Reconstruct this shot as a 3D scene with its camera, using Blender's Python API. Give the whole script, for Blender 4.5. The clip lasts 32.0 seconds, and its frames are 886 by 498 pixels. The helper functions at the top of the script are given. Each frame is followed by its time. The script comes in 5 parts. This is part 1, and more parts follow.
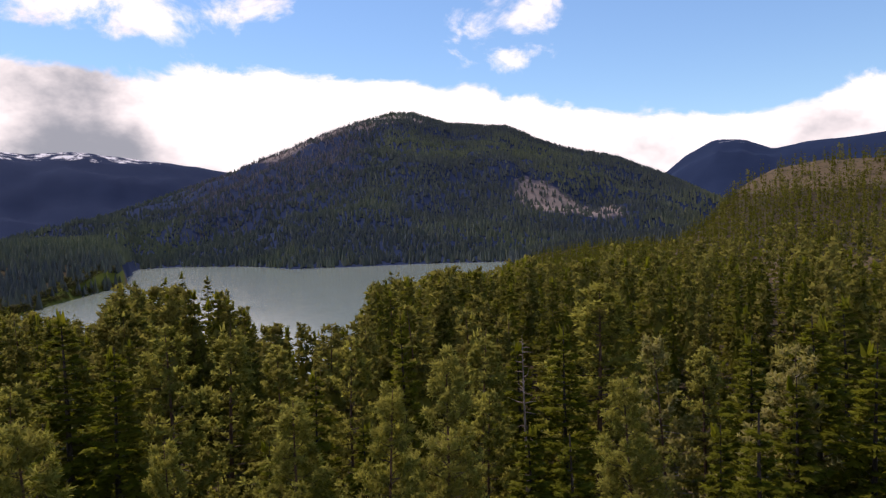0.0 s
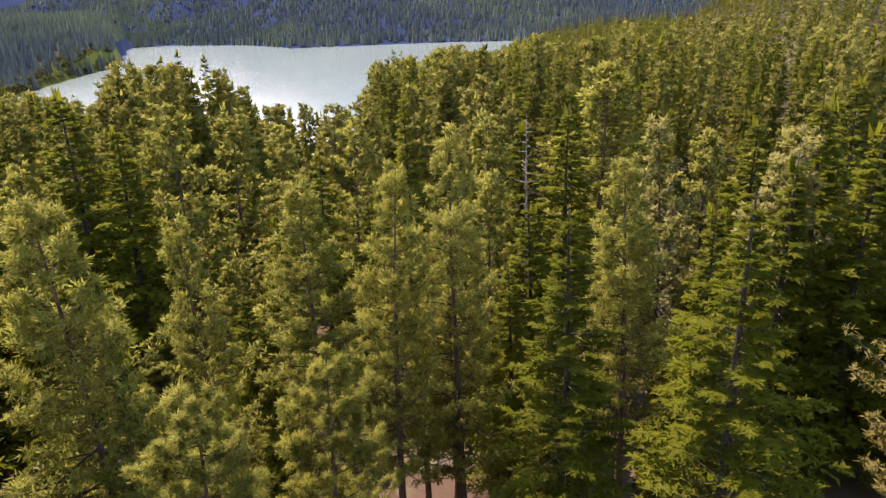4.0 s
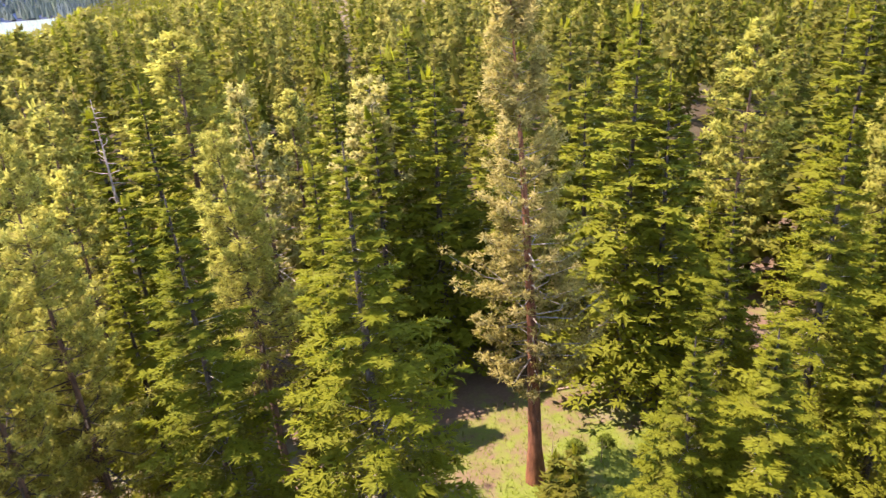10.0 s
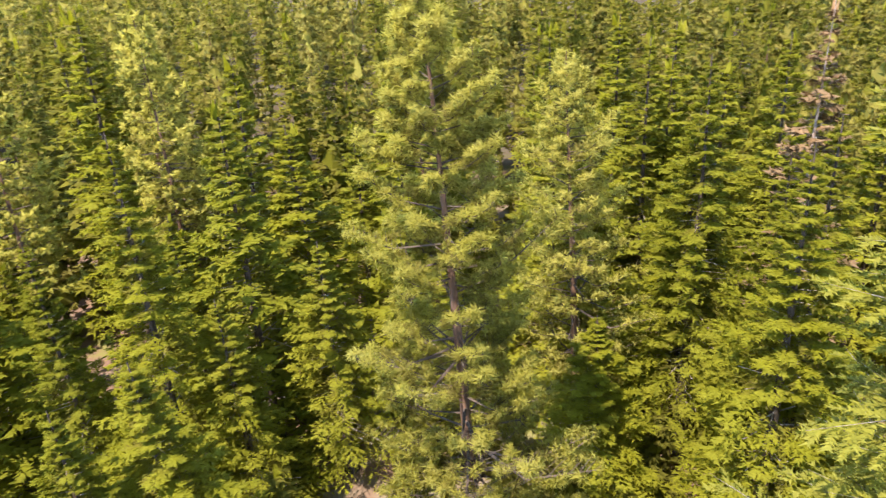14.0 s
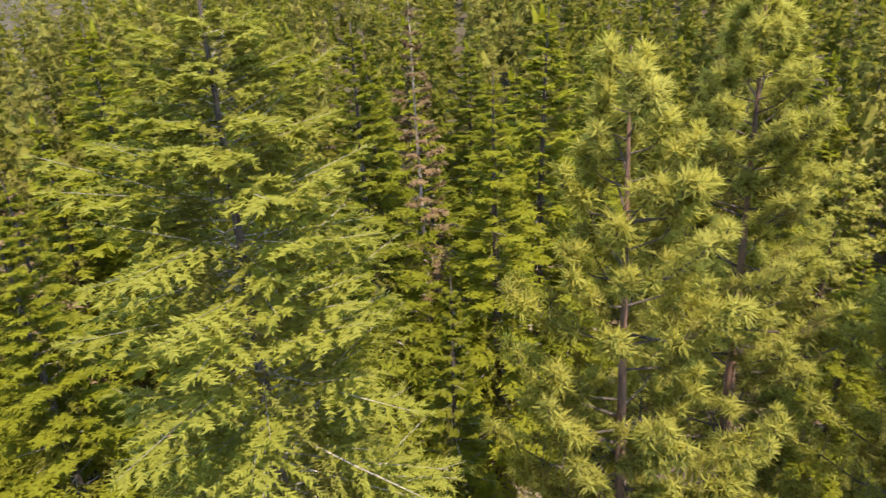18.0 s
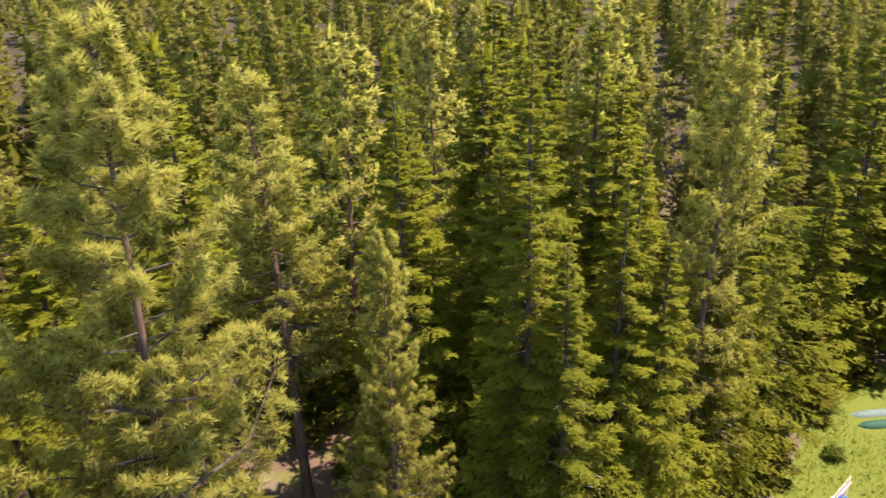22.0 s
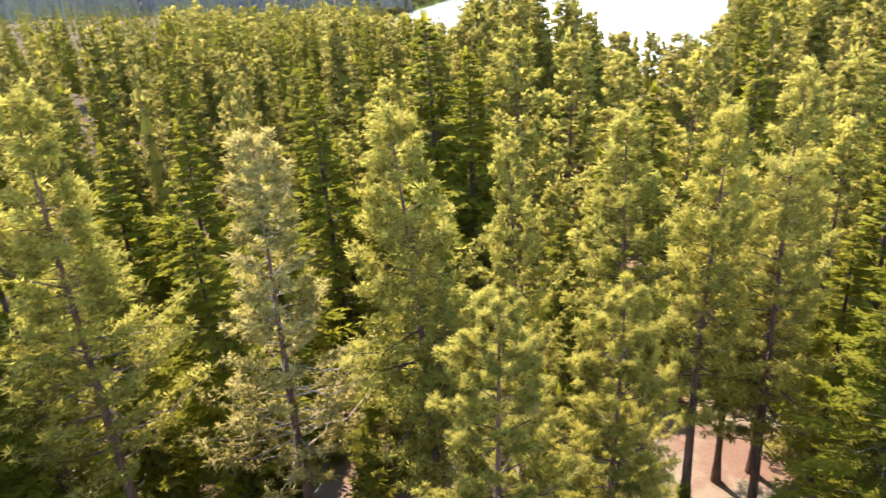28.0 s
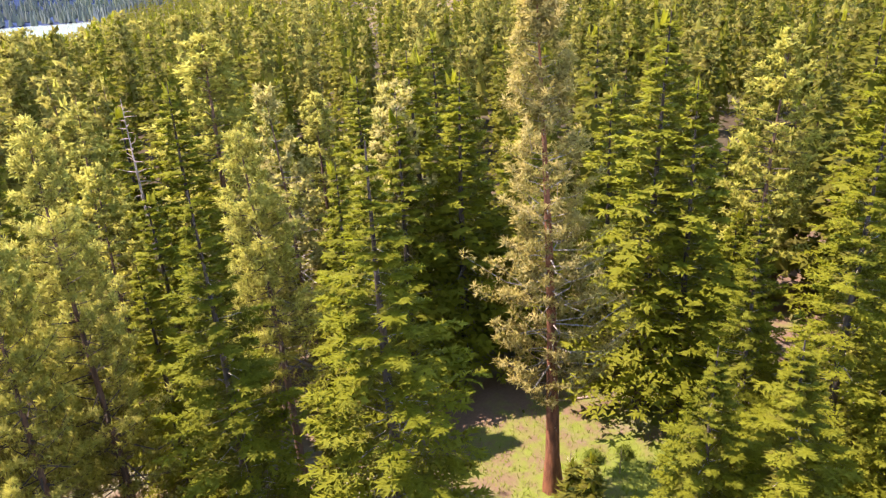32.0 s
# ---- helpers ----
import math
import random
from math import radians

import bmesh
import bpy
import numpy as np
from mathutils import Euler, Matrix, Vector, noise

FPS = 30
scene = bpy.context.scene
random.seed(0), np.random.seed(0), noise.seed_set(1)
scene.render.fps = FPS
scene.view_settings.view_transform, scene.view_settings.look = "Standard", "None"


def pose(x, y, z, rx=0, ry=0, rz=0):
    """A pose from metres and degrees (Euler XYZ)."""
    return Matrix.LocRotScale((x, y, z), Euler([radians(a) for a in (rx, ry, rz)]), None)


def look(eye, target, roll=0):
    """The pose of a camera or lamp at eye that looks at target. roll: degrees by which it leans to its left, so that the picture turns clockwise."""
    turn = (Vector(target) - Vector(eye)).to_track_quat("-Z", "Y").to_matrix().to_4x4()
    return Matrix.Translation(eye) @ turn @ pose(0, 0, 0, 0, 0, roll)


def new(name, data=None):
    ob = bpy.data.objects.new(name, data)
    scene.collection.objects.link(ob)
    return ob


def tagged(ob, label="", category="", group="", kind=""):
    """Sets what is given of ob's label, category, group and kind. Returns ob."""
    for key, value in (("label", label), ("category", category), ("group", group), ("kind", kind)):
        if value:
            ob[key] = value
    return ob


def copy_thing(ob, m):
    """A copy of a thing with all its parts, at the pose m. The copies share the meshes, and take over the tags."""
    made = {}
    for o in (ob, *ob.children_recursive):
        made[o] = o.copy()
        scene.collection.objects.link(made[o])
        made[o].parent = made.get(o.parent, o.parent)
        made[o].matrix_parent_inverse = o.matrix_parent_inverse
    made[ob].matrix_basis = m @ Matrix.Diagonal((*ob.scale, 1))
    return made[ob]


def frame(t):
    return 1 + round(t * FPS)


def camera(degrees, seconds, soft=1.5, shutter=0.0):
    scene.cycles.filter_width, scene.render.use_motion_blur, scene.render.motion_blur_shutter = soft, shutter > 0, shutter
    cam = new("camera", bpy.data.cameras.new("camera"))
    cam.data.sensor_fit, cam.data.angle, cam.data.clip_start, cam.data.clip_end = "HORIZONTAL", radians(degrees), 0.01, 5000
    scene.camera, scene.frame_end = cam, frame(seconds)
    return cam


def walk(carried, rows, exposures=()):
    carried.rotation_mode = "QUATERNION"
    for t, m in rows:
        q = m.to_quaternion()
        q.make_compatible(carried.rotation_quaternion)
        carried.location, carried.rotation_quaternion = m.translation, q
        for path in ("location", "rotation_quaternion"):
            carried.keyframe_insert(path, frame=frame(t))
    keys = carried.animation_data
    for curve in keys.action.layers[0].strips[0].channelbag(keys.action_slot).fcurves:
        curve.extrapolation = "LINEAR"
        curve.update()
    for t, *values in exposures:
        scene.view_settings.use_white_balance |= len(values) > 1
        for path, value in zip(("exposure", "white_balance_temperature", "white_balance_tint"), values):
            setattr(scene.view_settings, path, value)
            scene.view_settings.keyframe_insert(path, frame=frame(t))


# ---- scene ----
cam = camera(63.65, 32.0, soft=1.35, shutter=0.22)
# seconds, place, pitch, roll, yaw
PATH = [
    (0.0, -0.35, -0.83, 37.53, -1.91, 2.30, -0.03),
    (0.5, -0.37, -0.81, 37.50, -3.30, 2.35, -0.03),
    (1.0, -0.36, -0.78, 37.48, -5.41, 2.25, 0.06),
    (1.5, -0.36, -0.76, 37.44, -7.67, 2.17, 0.12),
    (2.0, -0.36, -0.73, 37.39, -10.02, 2.10, 0.18),
    (2.5, -0.34, -0.69, 37.35, -12.42, 2.13, 0.21),
    (3.0, -0.32, -0.65, 37.31, -14.79, 2.12, 0.25),
    (3.5, -0.29, -0.63, 37.25, -17.08, 2.18, 0.29),
    (4.0, -0.27, -0.64, 37.19, -19.17, 2.15, 0.34),
    (4.5, -0.27, -0.64, 37.16, -21.24, 2.18, 0.40),
    (6.5, -0.26, -0.59, 37.17, -22.67, 2.09, 0.45),
    (7.0, -0.23, -0.55, 37.18, -22.37, 2.09, 0.49),
    (7.5, -0.18, -0.49, 37.19, -22.31, 2.37, -2.60),
    (8.0, -0.13, -0.41, 37.21, -22.36, 2.70, -7.92),
    (8.5, -0.10, -0.35, 37.21, -22.52, 2.94, -13.77),
    (9.0, -0.08, -0.28, 37.19, -22.66, 3.19, -19.76),
    (9.5, -0.05, -0.21, 37.16, -22.80, 3.53, -26.15),
    (10.0, 0.02, -0.15, 37.10, -23.41, 3.83, -32.59),
    (10.5, 0.10, -0.08, 37.06, -23.73, 4.08, -39.11),
    (11.0, 0.19, 0.00, 37.02, -24.06, 4.18, -45.78),
    (11.5, 0.27, 0.07, 36.99, -24.38, 4.10, -52.67),
    (12.0, 0.34, 0.12, 36.94, -24.61, 4.04, -59.72),
    (12.5, 0.42, 0.20, 36.89, -24.76, 3.94, -66.95),
    (13.0, 0.53, 0.31, 36.83, -24.75, 3.82, -74.29),
    (13.5, 0.66, 0.40, 36.77, -24.73, 3.71, -81.63),
    (14.0, 0.76, 0.48, 36.74, -24.58, 3.60, -88.98),
    (14.5, 0.84, 0.55, 36.73, -24.47, 3.46, -96.40),
    (16.5, 0.87, 0.83, 37.07, -24.84, 3.32, -127.84),
    (17.0, 0.86, 0.79, 37.14, -24.80, 3.06, -135.52),
    (17.5, 0.79, 0.70, 37.15, -24.67, 2.81, -143.49),
    (18.0, 0.68, 0.58, 37.11, -24.55, 2.54, -151.63),
    (18.5, 0.55, 0.44, 37.03, -24.49, 2.54, -159.99),
    (19.0, 0.45, 0.30, 36.93, -24.55, 2.49, -168.57),
    (19.5, 0.38, 0.20, 36.83, -24.53, 2.69, -177.06),
    (20.0, 0.39, 0.11, 36.74, -24.52, 2.47, -185.39),
    (20.5, 0.50, 0.02, 36.70, -24.38, 2.15, -194.14),
    (21.0, 0.62, -0.08, 36.69, -24.12, 2.02, -203.36),
    (21.5, 0.69, -0.20, 36.66, -23.86, 1.93, -212.49),
    (22.0, 0.67, -0.32, 36.63, -23.54, 1.80, -221.40),
    (22.5, 0.52, -0.37, 36.62, -23.24, 1.90, -230.16),
    (23.0, 0.34, -0.37, 36.65, -22.94, 2.02, -239.01),
    (23.5, 0.19, -0.35, 36.71, -22.70, 2.15, -248.11),
    (24.0, 0.07, -0.34, 36.79, -22.45, 2.29, -257.42),
    (24.5, -0.05, -0.31, 36.85, -22.20, 2.52, -266.79),
    (25.0, -0.17, -0.30, 36.90, -22.00, 2.84, -276.21),
    (25.5, -0.26, -0.28, 36.93, -21.87, 3.12, -285.68),
    (27.5, 0.22, -1.15, 37.16, -23.14, 3.71, -323.12),
    (28.0, 0.21, -1.11, 37.13, -23.24, 3.76, -333.04),
    (28.5, 0.24, -1.02, 37.06, -23.23, 4.03, -342.84),
    (29.0, 0.31, -0.87, 36.99, -23.32, 4.15, -352.62),
    (29.5, 0.36, -0.72, 36.93, -23.41, 4.27, -362.41),
    (30.0, 0.38, -0.56, 36.87, -23.65, 4.40, -372.67),
    (30.5, 0.36, -0.42, 36.83, -23.85, 4.34, -383.04),
    (31.0, 0.27, -0.32, 36.80, -23.85, 4.28, -390.76),
    (31.5, 0.19, -0.24, 36.78, -23.18, 3.83, -390.68),
    (32.0, 0.14, -0.19, 36.78, -22.63, 3.34, -390.36),
]
EXPOSURES = [(0.0, -0.48, 7450, 35), (1.0, -0.42, 7450, 35), (2.0, -0.08, 7450, 35), (3.0, 0.52, 7450, 35), (4.0, 1.12, 7500, 36), (6.5, 1.95, 7500, 36), (9.0, 2.15, 7500, 35), (13.0, 2.26, 7500, 30), (17.0, 1.76, 7450, 23), (19.0, 1.76, 7550, 25), (24.0, 1.9, 7500, 36), (28.0, 2.27, 7500, 36), (30.0, 2.12, 7500, 36), (32.0, 2.18, 7500, 35)]
walk(cam, [(t, pose(x, y, z, 90 + pitch, roll, yaw)) for t, x, y, z, pitch, roll, yaw in PATH], EXPOSURES)

# ---- light ----
SUN_TO = Vector((-0.8, 0.6, 0.0)).normalized()
SUN_EL = radians(62)
sun = new("sun", bpy.data.lights.new("sun", "SUN"))
sun.data.energy, sun.data.angle, sun.data.color = 3.6, radians(0.55), (1.0, 0.97, 0.89)
sun.matrix_world = look(SUN_TO * math.cos(SUN_EL) * 900 + Vector((0, 0, math.sin(SUN_EL) * 900)), (0, 0, 0))

world = bpy.data.worlds.new("sky")
scene.world = world
world.use_nodes = True


class Nodes:
    """Short hand for building a node tree."""

    def __init__(self, tree):
        self.tree = tree
        tree.nodes.clear()

    def add(self, kind, **values):
        node = self.tree.nodes.new(kind)
        for key, value in values.items():
            if key == "op":
                node.operation = value
            elif key == "blend":
                node.blend_type = value
            elif key == "clamp":
                node.use_clamp = value
        return node

    def put(self, node, slot, value):
        sock = node.inputs[slot]
        if hasattr(value, "is_output"):
            self.tree.links.new(value, sock)
        else:
            sock.default_value = value

    def math(self, op, a, b=0.0, clamp=False):
        node = self.add("ShaderNodeMath", op=op, clamp=clamp)
        self.put(node, 0, a)
        self.put(node, 1, b)
        return node.outputs[0]

    def step(self, value, low, high, to_low=0.0, to_high=1.0):
        node = self.add("ShaderNodeMapRange")
        node.interpolation_type = "SMOOTHSTEP"
        for slot, v in enumerate((value, low, high, to_low, to_high)):
            self.put(node, slot, v)
        return node.outputs[0]

    def mix(self, fac, a, b, blend="MIX"):
        node = self.add("ShaderNodeMixRGB", blend=blend)
        self.put(node, 0, fac)
        self.put(node, 1, a if hasattr(a, "is_output") else (*a, 1.0))
        self.put(node, 2, b if hasattr(b, "is_output") else (*b, 1.0))
        return node.outputs[0]

    def noise(self, coord, scale, detail=4.0, rough=0.55, distort=0.0):
        node = self.add("ShaderNodeTexNoise")
        self.put(node, "Vector", coord)
        for slot, v in (("Scale", scale), ("Detail", detail), ("Roughness", rough), ("Distortion", distort)):
            self.put(node, slot, v)
        return node.outputs["Fac"]

    def stretch(self, coord, scale, place=(0, 0, 0)):
        node = self.add("ShaderNodeMapping")
        self.put(node, "Vector", coord)
        self.put(node, "Location", place)
        self.put(node, "Scale", scale)
        return node.outputs[0]


def sky_nodes():
    n = Nodes(world.node_tree)
    sky = n.add("ShaderNodeTexSky")
    sky.sky_type, sky.sun_disc, sky.sun_elevation, sky.sun_rotation = "NISHITA", False, SUN_EL, radians(-53)
    sky.altitude, sky.air_density, sky.dust_density = 900, 1.2, 0.1
    way = n.add("ShaderNodeTexCoord").outputs["Generated"]
    split = n.add("ShaderNodeSeparateXYZ")
    n.put(split, 0, way)
    up = split.outputs["Z"]
    big = n.noise(n.stretch(way, (1.0, 1.0, 1.7), (0.35, 0.1, 0.0)), 2.6, 7.0, 0.56, 0.25)
    bearing = n.math("MULTIPLY", n.math("ARCTAN2", n.math("MULTIPLY", split.outputs["X"], -1.0), split.outputs["Y"]), 57.3)

    def billow(at, high, wide, tall, low, far, amount):
        """One cloud's worth of cover round a bearing and a height."""
        u = n.math("DIVIDE", n.math("SUBTRACT", bearing, at), wide)
        v = n.math("DIVIDE", n.math("SUBTRACT", up, high), tall)
        d = n.math("SQRT", n.math("ADD", n.math("MULTIPLY", u, u), n.math("MULTIPLY", v, v)))
        return n.step(d, low, far, amount, 0.0)

    lift = n.math("ADD", up, billow(-20, 0.15, 30, 0.8, 0.1, 1.0, 0.08))
    big = n.math("ADD", n.math("ADD", n.math("MULTIPLY", big, 0.75), -0.175), n.math("MULTIPLY", n.noise(n.stretch(way, (1.0, 1.0, 1.5)), 9.0, 8.0, 0.62, 0.4), 0.6))
    bank = n.step(lift, 0.175, 0.245, 0.3, -0.14)
    bank = n.math("ADD", bank, n.step(up, 0.4, 0.65, 0.0, -0.04))
    bank = n.math("ADD", bank, billow(26, 0.285, 16, 0.07, 0.1, 1.3, 0.26))
    bank = n.math("ADD", bank, billow(-6, 0.27, 8, 0.09, 0.0, 1.3, 0.22))
    cover = n.step(n.math("ADD", big, bank), 0.5, 0.63)
    grey = n.noise(n.stretch(way, (1.0, 1.0, 1.6), (1.3, 2.2, 0.4)), 4.2, 6.0, 0.6)
    grey = n.math("SUBTRACT", n.math("ADD", grey, 0.01), billow(27, 0.1, 10, 0.055, 0.3, 1.3, 0.17))
    cloud = n.mix(n.step(grey, 0.22, 0.6), (2.9, 3.7, 4.3), (11.2, 12.2, 12.2))
    back = n.add("ShaderNodeBackground")
    n.put(back, "Color", n.mix(cover, n.mix(1.0, sky.outputs[0], n.mix(n.step(up, 0.3, 0.6), (0.78, 1.26, 1.5), (1.0, 1.06, 0.95)), "MULTIPLY"), cloud))
    n.put(back, "Strength", 0.15)
    out = n.add("ShaderNodeOutputWorld")
    n.tree.links.new(back.outputs[0], out.inputs[0])


sky_nodes()

# ---- materials ----
def surface(name, rough=0.8, metal=0.0, spec=0.3):
    """A material with its node helper, its shader and a coordinate in metres."""
    mat = bpy.data.materials.new(name)
    mat.use_nodes = True
    n = Nodes(mat.node_tree)
    shader = n.add("ShaderNodeBsdfPrincipled")
    n.put(shader, "Roughness", rough)
    n.put(shader, "Metallic", metal)
    n.put(shader, "Specular IOR Level", spec)
    out = n.add("ShaderNodeOutputMaterial")
    n.tree.links.new(shader.outputs[0], out.inputs[0])
    return mat, n, shader, out


def relief(n, shader, height, strength=0.4, depth=0.05):
    bump = n.add("ShaderNodeBump")
    n.put(bump, "Height", height)
    n.put(bump, "Strength", strength)
    n.put(bump, "Distance", depth)
    n.tree.links.new(bump.outputs[0], shader.inputs["Normal"])


def place_of(n, kind="Object"):
    return n.add("ShaderNodeTexCoord").outputs[kind]


def world_place(n):
    return n.add("ShaderNodeNewGeometry").outputs["Position"]


def foliage(name, tones, tips, through_light=0.35, patches=0.55, spec=0.04, inner=(1.12, 1.15, 0.8)):
    """Needles: a tone for each tree, a lighter or drier tint for single sprays."""
    mat, n, shader, out = surface(name, 0.6, 0.0, spec)
    info = n.add("ShaderNodeObjectInfo").outputs["Random"]
    tone = n.add("ShaderNodeAttribute")
    tone.attribute_name = "tone"
    fac = n.math("FRACT", n.math("ADD", info, tone.outputs["Fac"]))
    ramp = n.add("ShaderNodeValToRGB")
    while len(ramp.color_ramp.elements) < len(tones):
        ramp.color_ramp.elements.new(0.5)
    for i, c in enumerate(tones):
        ramp.color_ramp.elements[i].position = i / (len(tones) - 1)
        ramp.color_ramp.elements[i].color = (*c, 1)
    n.put(ramp, 0, fac)
    isle = n.add("ShaderNodeNewGeometry").outputs["Random Per Island"]
    patch = n.noise(world_place(n), patches, 3.0)
    col = n.mix(n.math("MULTIPLY", n.step(patch, 0.42, 0.68), 0.45), ramp.outputs[0], tips)
    col = n.mix(1.0, col, n.mix(isle, (0.8, 0.82, 0.8), (1.2, 1.18, 1.15)), "MULTIPLY")
    # brown of old needles; on farther trees it also stands for self-shadow
    age_shade = n.add("ShaderNodeAttribute")
    age_shade.attribute_name = "age_shade"
    col = n.mix(n.math("MULTIPLY", age_shade.outputs["Fac"], 0.6, True), col, (0.075, 0.05, 0.03))
    col = n.mix(n.math("MULTIPLY", age_shade.outputs["Fac"], -0.7, True), col, tips)
    n.put(shader, "Base Color", col)
    glow = n.add("ShaderNodeBsdfTranslucent")
    n.put(glow, "Color", n.mix(1.0, col, inner, "MULTIPLY"))
    both = n.add("ShaderNodeMixShader")
    n.put(both, 0, through_light)
    n.tree.links.new(shader.outputs[0], both.inputs[1])
    n.tree.links.new(glow.outputs[0], both.inputs[2])
    n.tree.links.new(both.outputs[0], out.inputs[0])
    return mat


def bark(name, dark, light, scale=1.0):
    mat, n, shader, _ = surface(name, 0.9)
    where = place_of(n)
    plates = n.noise(n.stretch(where, (5 * scale, 5 * scale, 0.9 * scale)), 1.0, 5.0, 0.65)
    wide = n.noise(where, 0.35, 2.0)
    col = n.mix(n.step(plates, 0.36, 0.62), dark, light)
    n.put(shader, "Base Color", n.mix(n.math("MULTIPLY", wide, 0.5), col, tuple(0.5 * v for v in dark)))
    relief(n, shader, plates, 0.8, 0.05)
    return mat


PINE = foliage("pine_needles", [(0.31, 0.304, 0.058), (0.336, 0.328, 0.07), (0.282, 0.284, 0.055), (0.35, 0.34, 0.08)], (0.36, 0.354, 0.098), 0.62, inner=(1.08, 1.08, 0.95))
FIR = foliage("fir_needles", [(0.15, 0.166, 0.014), (0.184, 0.196, 0.017), (0.122, 0.14, 0.013), (0.2, 0.21, 0.022)], (0.222, 0.235, 0.032), 0.54)
PALE_FIR = foliage("lichened_fir_needles", [(0.195, 0.208, 0.03), (0.215, 0.226, 0.038)], (0.28, 0.285, 0.066), 0.54)
GREY_PINE = foliage("greyish_pine_needles", [(0.31, 0.285, 0.1), (0.33, 0.3, 0.11)], (0.38, 0.35, 0.16), 0.55)
BROWN = foliage("dying_needles", [(0.27, 0.24, 0.075), (0.31, 0.265, 0.088)], (0.38, 0.315, 0.15), 0.5)
RUST = foliage("dead_fir_needles", [(0.13, 0.085, 0.045), (0.16, 0.105, 0.056)], (0.2, 0.15, 0.09), 0.2)
# blue haze and sunny green patches are put into these needle colours
HAZED_NEEDLES = foliage("hazed_mountain_needles", [(0.078, 0.096, 0.108), (0.1, 0.12, 0.105), (0.082, 0.104, 0.12), (0.118, 0.138, 0.1)], (0.24, 0.27, 0.1), 0.1, 0.0022, 0.1)
DEAD_WOOD = foliage("dead_stand", [(0.16, 0.14, 0.15), (0.21, 0.18, 0.185)], (0.25, 0.215, 0.21), 0.0, 0.01)
SHORE = foliage("willow_leaves", [(0.11, 0.13, 0.035), (0.14, 0.16, 0.042)], (0.17, 0.18, 0.06), 0.3, 0.03, 0.1)
SHRUB = foliage("shrub_leaves", [(0.07, 0.1, 0.014), (0.09, 0.12, 0.018)], (0.12, 0.145, 0.026), 0.4)
GRASS = foliage("grass_blades", [(0.12, 0.17, 0.016), (0.145, 0.19, 0.022)], (0.2, 0.21, 0.036), 0.45)
BARK_PINE = bark("pine_bark", (0.085, 0.05, 0.034), (0.2, 0.115, 0.072))
BARK_RED = bark("red_pine_bark", (0.13, 0.05, 0.026), (0.27, 0.11, 0.055))
BARK_FIR = bark("fir_bark", (0.045, 0.034, 0.026), (0.1, 0.078, 0.06), 1.4)
BARK_BARE = bark("weathered_wood", (0.2, 0.14, 0.1), (0.42, 0.34, 0.28), 1.2)
TWIG = bark("grey_twigs", (0.12, 0.1, 0.075), (0.36, 0.33, 0.27), 3.0)


